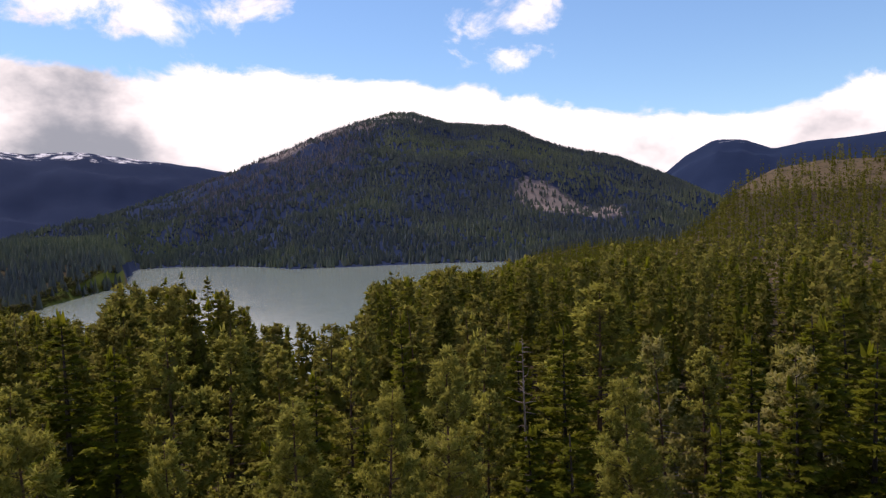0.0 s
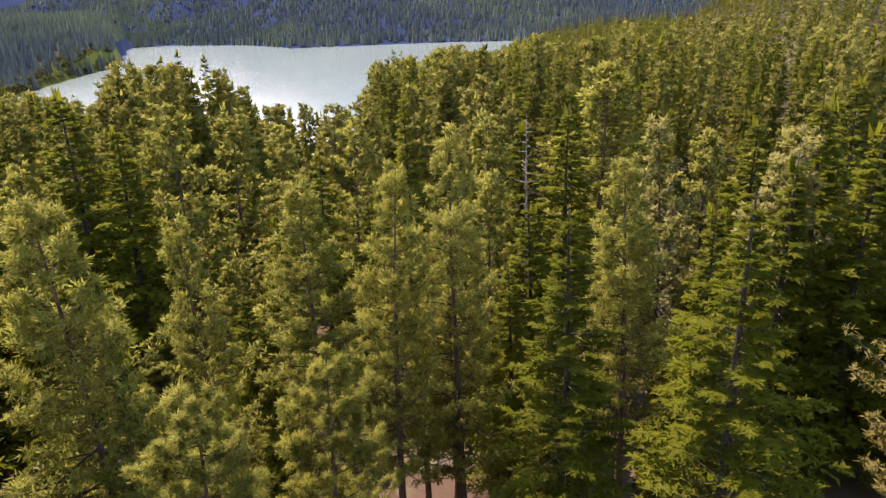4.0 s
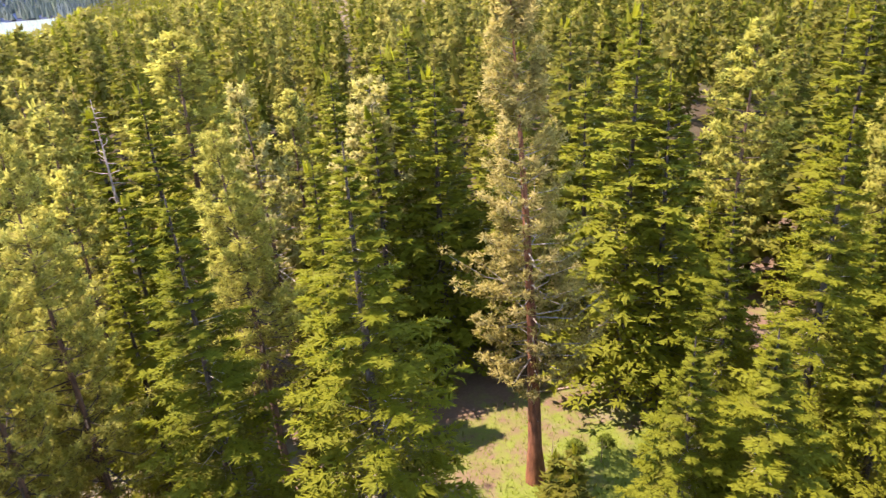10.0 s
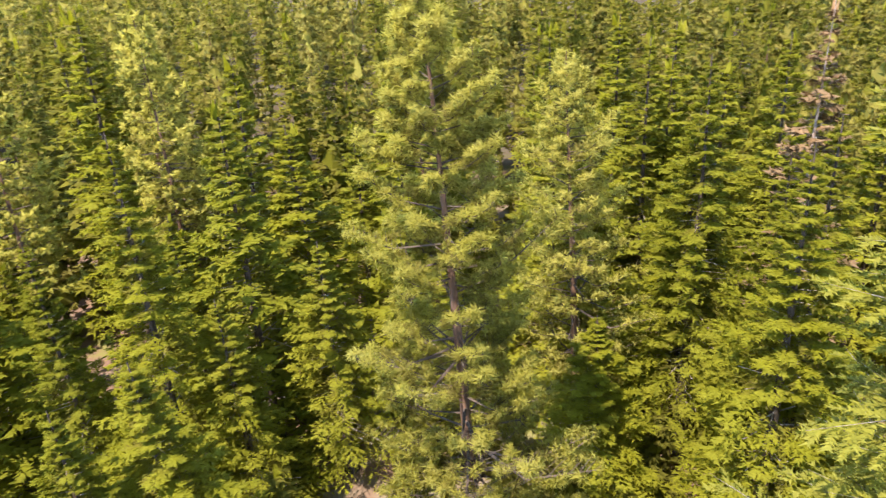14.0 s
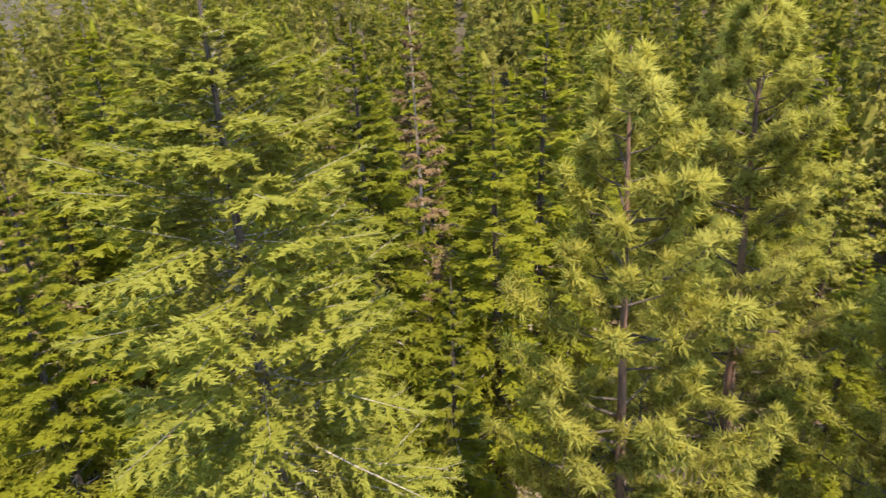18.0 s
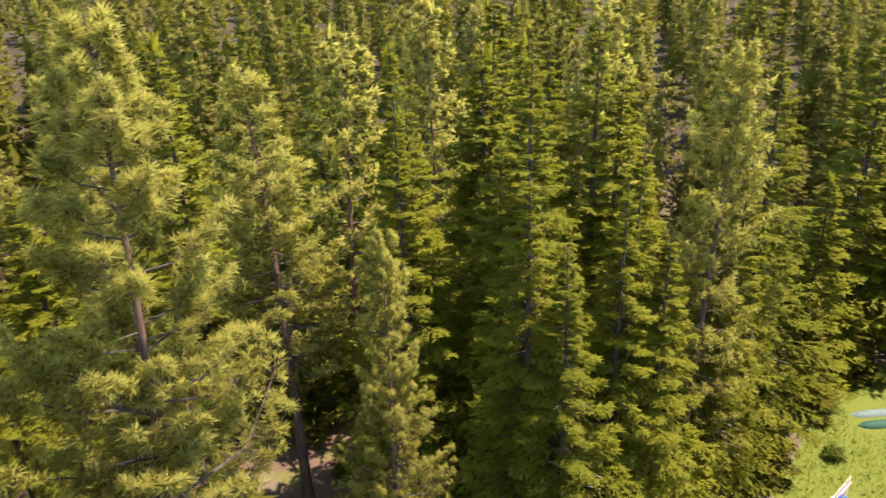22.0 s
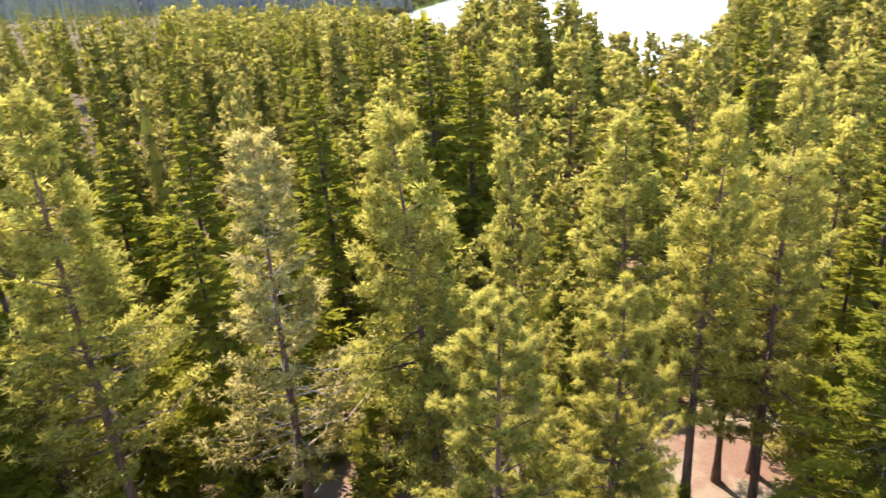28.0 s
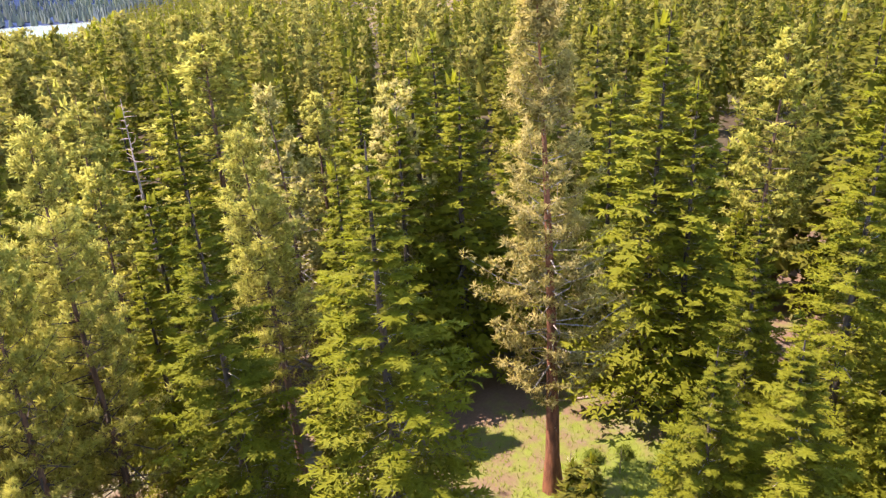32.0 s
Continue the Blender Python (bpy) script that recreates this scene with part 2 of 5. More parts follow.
def ground_material():
    """Needle litter, dry soil and grass near by; farther off a floor coloured for tree shade and haze, rock and bare
    slopes.
    """
    mat, n, shader, _ = surface("ground", 0.95, 0.0, 0.1)
    where = world_place(n)
    fine = n.noise(where, 3.5, 6.0, 0.65)
    wide = n.noise(where, 0.09, 5.0, 0.6)
    patch = n.noise(n.stretch(where, (1, 1, 1), (31, 7, 0)), 0.16, 4.0, 0.6)
    litter = n.mix(fine, (0.085, 0.052, 0.034), (0.17, 0.115, 0.08))
    soil = n.mix(fine, (0.12, 0.108, 0.072), (0.2, 0.18, 0.122))
    grass = n.mix(fine, (0.08, 0.1, 0.02), (0.16, 0.165, 0.045))
    col = n.mix(n.step(wide, 0.46, 0.6), litter, soil)
    col = n.mix(n.step(patch, 0.52, 0.66, 0.0, 0.8), col, grass)
    dirt = n.add("ShaderNodeAttribute")
    dirt.attribute_name = "dirt"
    grassy = n.add("ShaderNodeAttribute")
    grassy.attribute_name = "grassy"
    rag = n.noise(where, 0.45, 8.0, 0.75)
    col = n.mix(n.step(n.math("ADD", grassy.outputs["Fac"], n.math("MULTIPLY", rag, 1.5)), 1.0, 1.4), col, n.mix(fine, (0.075, 0.11, 0.016), (0.145, 0.17, 0.034)))
    col = n.mix(n.step(n.math("ADD", dirt.outputs["Fac"], n.math("MULTIPLY", rag, 1.5)), 1.0, 1.5), col, n.mix(fine, (0.1, 0.072, 0.056), (0.175, 0.13, 0.104)))
    bare = n.add("ShaderNodeAttribute")
    bare.attribute_name = "bare"
    rock = n.mix(n.noise(where, 0.07, 9.0, 0.8), (0.085, 0.064, 0.036), (0.2, 0.15, 0.098))
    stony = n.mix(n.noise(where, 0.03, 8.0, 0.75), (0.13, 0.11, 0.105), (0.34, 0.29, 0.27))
    # tree shade and self-shadow are put into this dark floor colour
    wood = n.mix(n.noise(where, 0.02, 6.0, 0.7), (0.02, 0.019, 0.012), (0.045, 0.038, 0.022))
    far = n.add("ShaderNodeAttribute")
    far.attribute_name = "shade_haze"
    # the farthest land takes a blue that stands for haze
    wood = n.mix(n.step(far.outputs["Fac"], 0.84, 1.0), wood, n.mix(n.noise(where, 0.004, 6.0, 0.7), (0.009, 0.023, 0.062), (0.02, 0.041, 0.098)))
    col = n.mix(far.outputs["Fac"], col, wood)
    rock = n.mix(n.step(n.noise(where, 0.22, 4.0, 0.7), 0.52, 0.6), rock, (0.05, 0.05, 0.022))
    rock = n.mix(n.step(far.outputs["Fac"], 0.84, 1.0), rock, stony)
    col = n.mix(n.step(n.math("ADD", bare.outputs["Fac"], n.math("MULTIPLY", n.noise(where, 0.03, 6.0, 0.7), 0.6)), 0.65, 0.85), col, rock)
    snow = n.add("ShaderNodeAttribute")
    snow.attribute_name = "snow"
    col = n.mix(n.step(n.math("ADD", snow.outputs["Fac"], n.math("MULTIPLY", n.noise(where, 0.012, 6.0, 0.7), 0.7)), 0.95, 1.02), col, (0.8, 0.82, 0.86))
    n.put(shader, "Base Color", col)
    relief(n, shader, fine, 0.5, 0.06)
    return mat


GROUND = ground_material()


def water_material():
    mat, n, shader, _ = surface("lake_water", 0.14, 0.0, 0.4)
    where = world_place(n)
    n.put(shader, "Base Color", n.mix(n.noise(n.stretch(where, (1, 0.3, 1)), 0.012, 3.0), (0.26, 0.345, 0.305), (0.34, 0.425, 0.38)))
    ripple = n.noise(n.stretch(where, (0.5, 1.2, 1)), 0.8, 4.0, 0.6)
    relief(n, shader, ripple, 0.25, 0.12)
    return mat


WATER = water_material()

# ---- the land ----
EYE_Z = 37.0
LAKE_Z = -23.0


def polar(x, y):
    """Distance and bearing, in degrees from north to the west."""
    return np.hypot(x, y), np.degrees(np.arctan2(-x, y))


def ramp(v, low, high):
    u = np.clip((v - low) / (high - low), 0, 1)
    return u * u * (3 - 2 * u)


WAVES = [(random.uniform(0, 6.28), random.uniform(0, 6.28), random.uniform(0, 6.28)) for _ in range(7)]


def rolling(x, y, size):
    """Smooth, uneven relief of about -1 to 1."""
    total, weight = 0.0, 0.0
    for i, (a, b, c) in enumerate(WAVES):
        k = 6.28 / size * 1.7 ** i
        w = 0.62 ** i
        total = total + w * np.sin(k * (x * np.cos(a) + y * np.sin(a)) + b + 1.3 * np.sin(0.6 * k * (y * np.cos(a) - x * np.sin(a)) + c))
        weight += w
    return total / weight * 1.6


NEAR_SHORE = ((-7, 520), (-5, 480), (2, 400), (6.1, 370), (7.2, 235), (9, 200), (12, 215), (15, 250), (20, 300), (25, 420), (28, 500), (31, 560), (33, 650))
FAR_SHORE = ((-7, 560), (-5, 1110), (2, 1140), (12, 1150), (15, 1320), (21, 1480), (23.5, 1450), (24.5, 960), (28, 800), (31, 680), (33, 655))
# bearing, height angle of the crest
PEAK = ((-22, 0.6), (-19.5, 2.0), (-17.5, 3.1), (-14, 4.5), (-9.7, 5.5), (-7.5, 6.25), (-5.3, 7.4), (-0.7, 7.8), (2, 8.75), (3.8, 8.8), (6.5, 8.1), (10, 6.9), (14.8, 5.2), (20, 3.3), (25, 1.6), (30, 0.3))
LEFT_RANGE = ((8, 1.8), (12, 3.8), (17, 4.8), (21, 5.5), (27, 6.3), (30, 6.1), (33, 6.4), (40, 6.0), (50, 4.5), (65, 2.0))
RIGHT_RANGE = ((-60, 3.0), (-45, 4.5), (-34, 5.3), (-27, 4.9), (-25, 4.6), (-23, 5.45), (-21, 5.6), (-19, 4.6), (-17, 3.0), (-14, 1.0))
HILL = ((-185, -3.0), (-150, -2.5), (-120, -1.5), (-90, 0.5), (-60, 2.4), (-40, 3.3), (-28, 3.6), (-25, 3.2), (-23, 2.2), (-20.5, -0.6), (-18, -2.4), (-15, -3.6), (-10, -5.2), (-6, -6.4), (-3, -7.2), (0, -7.6))


# bearing, height angle of the tree tops in front of the lake
SKYLINE = ((-7, -2.5), (-5, -3.2), (-3.4, -3.9), (-0.3, -3.1), (2.4, -4.1), (4.6, -3.4), (6.2, -4.6), (7.2, -6.7), (8.8, -7.6), (11.5, -7.1), (14.5, -7.3), (15.7, -5.9), (17.2, -4.9), (18.3, -3.1), (20.2, -2.6), (22.6, -3.1), (24.9, -3.1), (26.1, -6.1), (28.7, -5.5), (30.2, -5.0), (33, -4.8))


def along(table, bearing):
    t = np.array(table)
    return np.interp(bearing, t[:, 0], t[:, 1])


def land(x, y):
    """Height of the land."""
    r, b = polar(x, y)
    z = 0.35 * rolling(x, y, 60.0) * ramp(r, 10, 60)
    inside = (b > -7) & (b < 33)
    near = np.where(inside, along(NEAR_SHORE, b), np.where(b > 0, 650, 520))
    far = np.where(inside, along(FAR_SHORE, b), near)
    ahead = ramp(b, -14, -2) * (1 - ramp(b, 30, 60))
    z = z + (LAKE_Z + 1.5) * ahead * ramp(r, 75, near)
    # the hill beside the lake
    size = 850 - 330 * ramp(b, -20, -4)
    hz = EYE_Z + size * np.tan(np.radians(along(HILL, b)))
    u = np.clip((r - 90) / (size - 90), 0, 1.6)
    up = np.where(u < 1, u ** 2.6, 1 - 0.5 * (u - 1))
    z = z + np.where((b > -185) & (b < 0), np.maximum(hz * up, z) - z, 0) * (1 - ramp(b, -7, -1))
    # rising woods behind
    z = z + 30 * ramp(r, 110, 420) * np.clip(ramp(b, 62, 95) + 1 - ramp(b, -150, -120), 0, 1)
    # beyond the lake
    w = np.clip((r - far) / 60, 0, 1)
    z = np.where(inside & (r > far), LAKE_Z + 1.2 + w * 5, z)
    z = np.where(inside & (r > near) & (r < far), LAKE_Z - 4, z)
    for table, crest, foot in ((PEAK, 2900.0, 1150.0), (LEFT_RANGE, 4500.0, 2950.0), (RIGHT_RANGE, 4500.0, 2950.0)):
        top = EYE_Z + crest * np.tan(np.radians(along(table, b)))
        start = np.maximum(foot, far + 15)
        v = np.clip((r - start) / (crest - start), 0, 1.15)
        form = np.where(v < 1, 0.35 * v + 0.65 * ramp(v, 0, 1.0), 1 - 2.2 * (v - 1))
        rough = (26 * rolling(x, y, 900.0) + 15 * rolling(x, y, 330.0)) * np.sin(np.clip(v, 0, 1) * 3.14) * (v < 1)
        edge = ramp(b, table[0][0] - 6, table[0][0]) * (1 - ramp(b, table[-1][0], table[-1][0] + 6))
        height = (-20 + (top + 20) * form + rough) * edge - 60 * (1 - edge)
        z = np.where(v > 0, np.maximum(z, height), z)
    # low wooded bank left of the lake
    bank = -18 + 48 * ramp(r, 700, 1300)
    z = np.where((b > 22) & (b < 60) & (r > np.where(inside, far + 20, 700)), np.maximum(z, bank * ramp(b, 22, 26) - 25 * (1 - ramp(b, 22, 26))), z)
    return z


def tallest(x, y):
    """The highest that tree tops reach on the slope down to the lake."""
    r, b = polar(x, y)
    return np.where((b > -7) & (b < 33) & (r > 85), EYE_Z + 0.3 + r * np.tan(np.radians(along(SKYLINE, b))), 999.0)


def mesh_of(name, verts, faces, material, smooth=False, normals=None):
    """A mesh from numpy arrays; faces all have the same number of corners."""
    verts, faces = np.asarray(verts, np.float32), np.asarray(faces, np.int32)
    me = bpy.data.meshes.new(name)
    me.vertices.add(len(verts))
    me.vertices.foreach_set("co", verts.ravel())
    count, corners = faces.shape
    me.loops.add(faces.size)
    me.loops.foreach_set("vertex_index", faces.ravel())
    me.polygons.add(count)
    me.polygons.foreach_set("loop_start", np.arange(0, faces.size, corners, dtype=np.int32))
    me.update(calc_edges=True)
    me.polygons.foreach_set("use_smooth", np.full(count, smooth or normals is not None))
    if normals is not None:
        me.normals_split_custom_set_from_vertices(np.asarray(normals, np.float32))
    me.materials.append(material)
    return me


def values(me, name, data):
    me.attributes.new(name, "FLOAT", "POINT").data.foreach_set("value", np.asarray(data, np.float32))


def hilltop(x, y, z):
    """The bare, dry crown of the hill beside the lake."""
    r, b = polar(x, y)
    angle = np.degrees(np.arctan2(z - EYE_Z, np.maximum(r, 1)))
    crown = ramp(angle, 1.0, 2.2) * (b < -19) * (b > -75) * (1 - 0.45 * ramp(-b, 28, 33)) * (r < 1300)
    shoulder = np.exp(-(((b + 18.3) / 1.6) ** 2 + ((r - 700) / 90) ** 2))
    return np.maximum(crown, shoulder)


def meadow(r, b):
    return np.maximum(np.exp(-(((b + 24.5) / 2.6) ** 2 + ((r - 400) / 60) ** 2)), np.exp(-(((b + 30) / 1.6) ** 2 + ((r - 410) / 45) ** 2)))


def scree_at(r, b):
    return np.exp(-((b + 10.2) / 4.6) ** 4 - ((r - 1740 - 10 * (b + 10.2)) / 125) ** 2)


def spot(x, y, cx, cy, rx, ry):
    return 1 - ramp(np.hypot((x - cx) / rx, (y - cy) / ry), 0.75, 1.1)


def dirt_at(x, y):
    """Worn tracks, yards and banks."""
    road = np.maximum(1 - ramp(np.abs(y - (-4 + (x + 60) * 0.16)), 3.5, 6), 0) * ramp(-x, 44, 50) * (1 - ramp(-x, 98, 106))
    lane = (1 - ramp(np.abs(x + 3 + (y - 45) * 0.25), 3.5, 6)) * ramp(y, 34, 40) * (1 - ramp(y, 58, 64))
    return np.maximum.reduce([road, 0.25 * lane, spot(x, y, 66, 14, 13, 6), 0.45 * spot(x, y, -26, 35, 6, 5), spot(x, y, -40, -64, 9, 6), spot(x, y, -47, -17, 2.5, 1.3)])


def grass_at(x, y):
    return np.maximum.reduce([spot(x, y, -51, -13.5, 11, 4.6), 0.62 * spot(x, y, 29, 30.5, 11, 4.5), 0.42 * spot(x, y, 31, 37.5, 13, 6), spot(x, y, -51, 5.5, 6, 5), spot(x, y, -57, 27, 5, 4), spot(x, y, -63, -2, 3, 4)])


def build_ground():
    rings = np.concatenate([np.linspace(0.5, 120, 60), 120 * (4900 / 120) ** np.linspace(0, 1, 190)[1:]])
    bearings = np.concatenate([np.arange(-180, -50, 2.0), np.arange(-50, 45, 0.4), np.arange(45, 125, 0.8), np.arange(125, 180, 2.5)])
    rr, bb = np.meshgrid(rings, np.radians(bearings), indexing="ij")
    x, y = -rr * np.sin(bb), rr * np.cos(bb)
    z = land(x, y)
    r, b = polar(x, y)
    nr, nb = rr.shape
    i = np.arange(nr - 1)[:, None] * nb
    j = np.arange(nb)[None, :]
    k = (j + 1) % nb
    faces = np.stack([i + j, i + k, i + nb + k, i + nb + j], -1).reshape(-1, 4)[:, ::-1]
    verts = np.stack([x, y, z], -1).reshape(-1, 3)
    middle = len(verts)
    verts = np.vstack([verts, [[0, 0, 0]]])
    faces = np.vstack([faces, np.stack([np.full(nb, middle), np.full(nb, middle), j[0], k[0]], -1)[:, [0, 2, 3, 3]]])
    me = bpy.data.meshes.new("ground")
    me.from_pydata(verts.tolist(), [], [tuple(dict.fromkeys(f)) for f in faces.tolist()])
    me.materials.append(GROUND)
    me.polygons.foreach_set("use_smooth", np.full(len(me.polygons), True))
    hill = hilltop(x, y, z) * 0.95
    glade = meadow(r, b) * 1.1
    face = np.exp(-(((b - 4.6) / 4.2) ** 2 + ((r - 2680) / 210) ** 2)) * 0.8
    face = np.maximum(face * 1.5, 0.7 * np.exp(-(((b - 11) / 4.5) ** 2 + ((r - 2600) / 190) ** 2)))
    scree = scree_at(r, b) * 1.0
    shore = (b > 24) & (b < 33) & (r > along(FAR_SHORE, b)) & (r < along(FAR_SHORE, b) + 90)
    values(me, "bare", np.append(np.maximum.reduce([hill, glade, face, scree]).ravel(), 0))
    values(me, "dirt", np.append(dirt_at(x, y).ravel(), 0))
    values(me, "grassy", np.append(np.maximum(grass_at(x, y), shore).ravel(), 0))
    # weight of the floor colour that carries tree shade and distance haze
    values(me, "shade_haze", np.append((np.maximum(0.8 * ramp(r, 80, 130), ramp(r, 900, 1150)) * (1 - hill) * (1 - shore) * (1 - dirt_at(x, y))).ravel(), 0))
    values(me, "snow", np.append((ramp(z, 330, 470) * (r > 3600) * 0.62).ravel(), 0))
    tagged(new("ground", me), "forest floor of needle litter, dry soil and grass, shade-darkened farther off, with haze-blue wooded mountains", "ground", kind="structure")


build_ground()


def build_lake():
    b = np.radians(np.linspace(-9, 36, 60))
    inner = np.stack([-180 * np.sin(b), 180 * np.cos(b)], -1)
    outer = np.stack([-1650 * np.sin(b), 1650 * np.cos(b)], -1)
    verts = np.hstack([np.vstack([inner, outer]), np.full((120, 1), LAKE_Z)])
    i = np.arange(59)
    tagged(new("lake", mesh_of("lake", verts, np.stack([i + 1, i, i + 60, i + 61], -1), WATER)), "pale grey-green mountain lake, calm", "lake", kind="structure")


build_lake()

# ---- trees ----
rng = np.random.default_rng(7)


def unit(v):
    return v / np.maximum(np.linalg.norm(v, axis=-1, keepdims=True), 1e-9)


def blades(base, way, length, width, face, outward=None, lift=0.4):
    """Flat needle sprays, one triangle each, that turn their flat side towards face and are shaded as if facing outward: corners, faces, normals."""
    face = unit(face)
    outward = face + np.array([0, 0, 0.4]) if outward is None else outward
    side = unit(np.cross(way, face + 0.3 * rng.normal(size=way.shape))) * (width / 2)[:, None]
    tip = base + way * length[:, None]
    turned = np.einsum("ij,ij->i", np.cross(2 * side, tip - base), outward) < 0
    side = np.where(turned[:, None], -side, side)
    verts = np.stack([base - side, base + side, tip], 1).reshape(-1, 3)
    soft = unit(unit(outward) + np.array([0, 0, lift]) + 0.13 * rng.normal(size=face.shape))
    return verts, np.arange(len(verts)).reshape(-1, 3), np.repeat(soft, 3, axis=0)


def tubes(starts, ends, r0, r1, sides=4):
    """Straight tapered sticks."""
    axis = unit(ends - starts)
    ref = np.where(np.abs(axis[:, 2:3]) < 0.9, [[0, 0, 1.0]], [[1.0, 0, 0]])
    u = unit(np.cross(axis, ref))
    v = np.cross(axis, u)
    a = np.linspace(0, 2 * np.pi, sides, endpoint=False)
    ring = u[:, None] * np.cos(a)[None, :, None] + v[:, None] * np.sin(a)[None, :, None]
    low = starts[:, None] + ring * r0[:, None, None]
    high = ends[:, None] + ring * r1[:, None, None]
    verts = np.concatenate([low, high], 1).reshape(-1, 3)
    i = np.arange(sides)
    k = (i + 1) % sides
    one = np.stack([i, k, k + sides, i + sides], -1)
    faces = (one[None] + (np.arange(len(starts)) * 2 * sides)[:, None, None]).reshape(-1, 4)
    return verts, faces


def trunk_line(h, bend, count=12):
    t = np.linspace(0, 1, count)
    p, q = rng.uniform(0, 6.28, 2)
    x = bend * (np.sin(2.2 * t + p) - np.sin(p)) * t
    y = bend * (np.sin(2.6 * t + q) - np.sin(q)) * t
    return t, np.stack([x, y, t * h], -1)


def trunk_mesh(name, line, t, radius, material, sides=9):
    a = np.linspace(0, 2 * np.pi, sides, endpoint=False)
    r = radius * (1 - 0.94 * t ** 0.85) * (1 + 0.45 * np.exp(-t * 40))
    ring = np.stack([np.cos(a), np.sin(a), 0 * a], -1)
    verts = (line[:, None] + ring[None] * r[:, None, None] * rng.uniform(0.93, 1.07, (len(t), sides, 1))).reshape(-1, 3)
    i = (np.arange(len(t) - 1) * sides)[:, None]
    j = np.arange(sides)[None]
    k = (j + 1) % sides
    return mesh_of(name, verts, np.stack([i + j, i + k, i + sides + k, i + sides + j], -1).reshape(-1, 4), material, True)


# level of detail: branches, clumps on a branch, blades in a clump, blade length, blade width
PINE_DETAIL = {0: (140, 24, 60, 0.195, 0.035), 1: (128, 13, 22, 0.28, 0.08), 2: (100, 9, 12, 0.4, 0.21), 3: (60, 6, 6, 0.55, 0.4), 4: (42, 4, 4, 0.85, 0.7), 5: (26, 2, 2, 1.9, 1.5), 7: (26, 1, 3, 1.9, 1.7)}
# level of detail: branches, side twigs on a branch, blades on a twig, blade length, blade width
FIR_DETAIL = {0: (280, 18, 30, 0.13, 0.048), 1: (240, 13, 12, 0.23, 0.085), 2: (190, 9, 5, 0.42, 0.22), 3: (120, 6, 2, 0.8, 0.5), 4: (78, 3, 3, 1.0, 0.7), 6: (60, 5, 4, 1.3, 0.5), 7: (36, 1, 2, 2.3, 1.8)}


def at_height(line, z, h):
    k = np.linspace(0, h, len(line))
    return np.stack([np.interp(z, k, line[:, 0]), np.interp(z, k, line[:, 1]), z], -1)


def heart(leaf, h, spread, base, rounded):
    """The dense inside of a tree farther off: ragged skirts round the stem, under the outer sprays."""
    verts, normals = [], []
    tiers, m = (5, 6) if len(leaf[0]) > 1000 else (3, 5)
    for k in range(tiers):
        u = k / tiers
        reach = spread * (0.03 + 0.42 * (1 - u) ** (0.5 if rounded else 0.75))
        a = (np.arange(m) + rng.uniform(-0.3, 0.3, m)) * 6.283 / m + k
        low = h * (base + (0.95 - base) * u)
        out = reach * rng.uniform(0.6, 1.1, m)
        rim = np.stack([np.cos(a) * out, np.sin(a) * out, low + rng.uniform(-0.03, 0.03, m) * h], -1)
        tip = np.array([0, 0, low + 0.22 * (1 - u) * h + 0.02 * h])
        side = np.stack([np.cos(a + 3.14 / m), np.sin(a + 3.14 / m), 0.35 + 0 * a], -1)
        verts.append(np.stack([rim, np.roll(rim, -1, axis=0), np.broadcast_to(tip, rim.shape)], 1).reshape(-1, 3))
        normals.append(np.repeat(unit(side), 3, axis=0))
    v = np.vstack(verts)
    return np.vstack([leaf[0], v]), np.arange(len(leaf[0]) + len(v)).reshape(-1, 3), np.vstack([leaf[2]] + normals), np.append(leaf[3], np.full(len(v), 0.25))


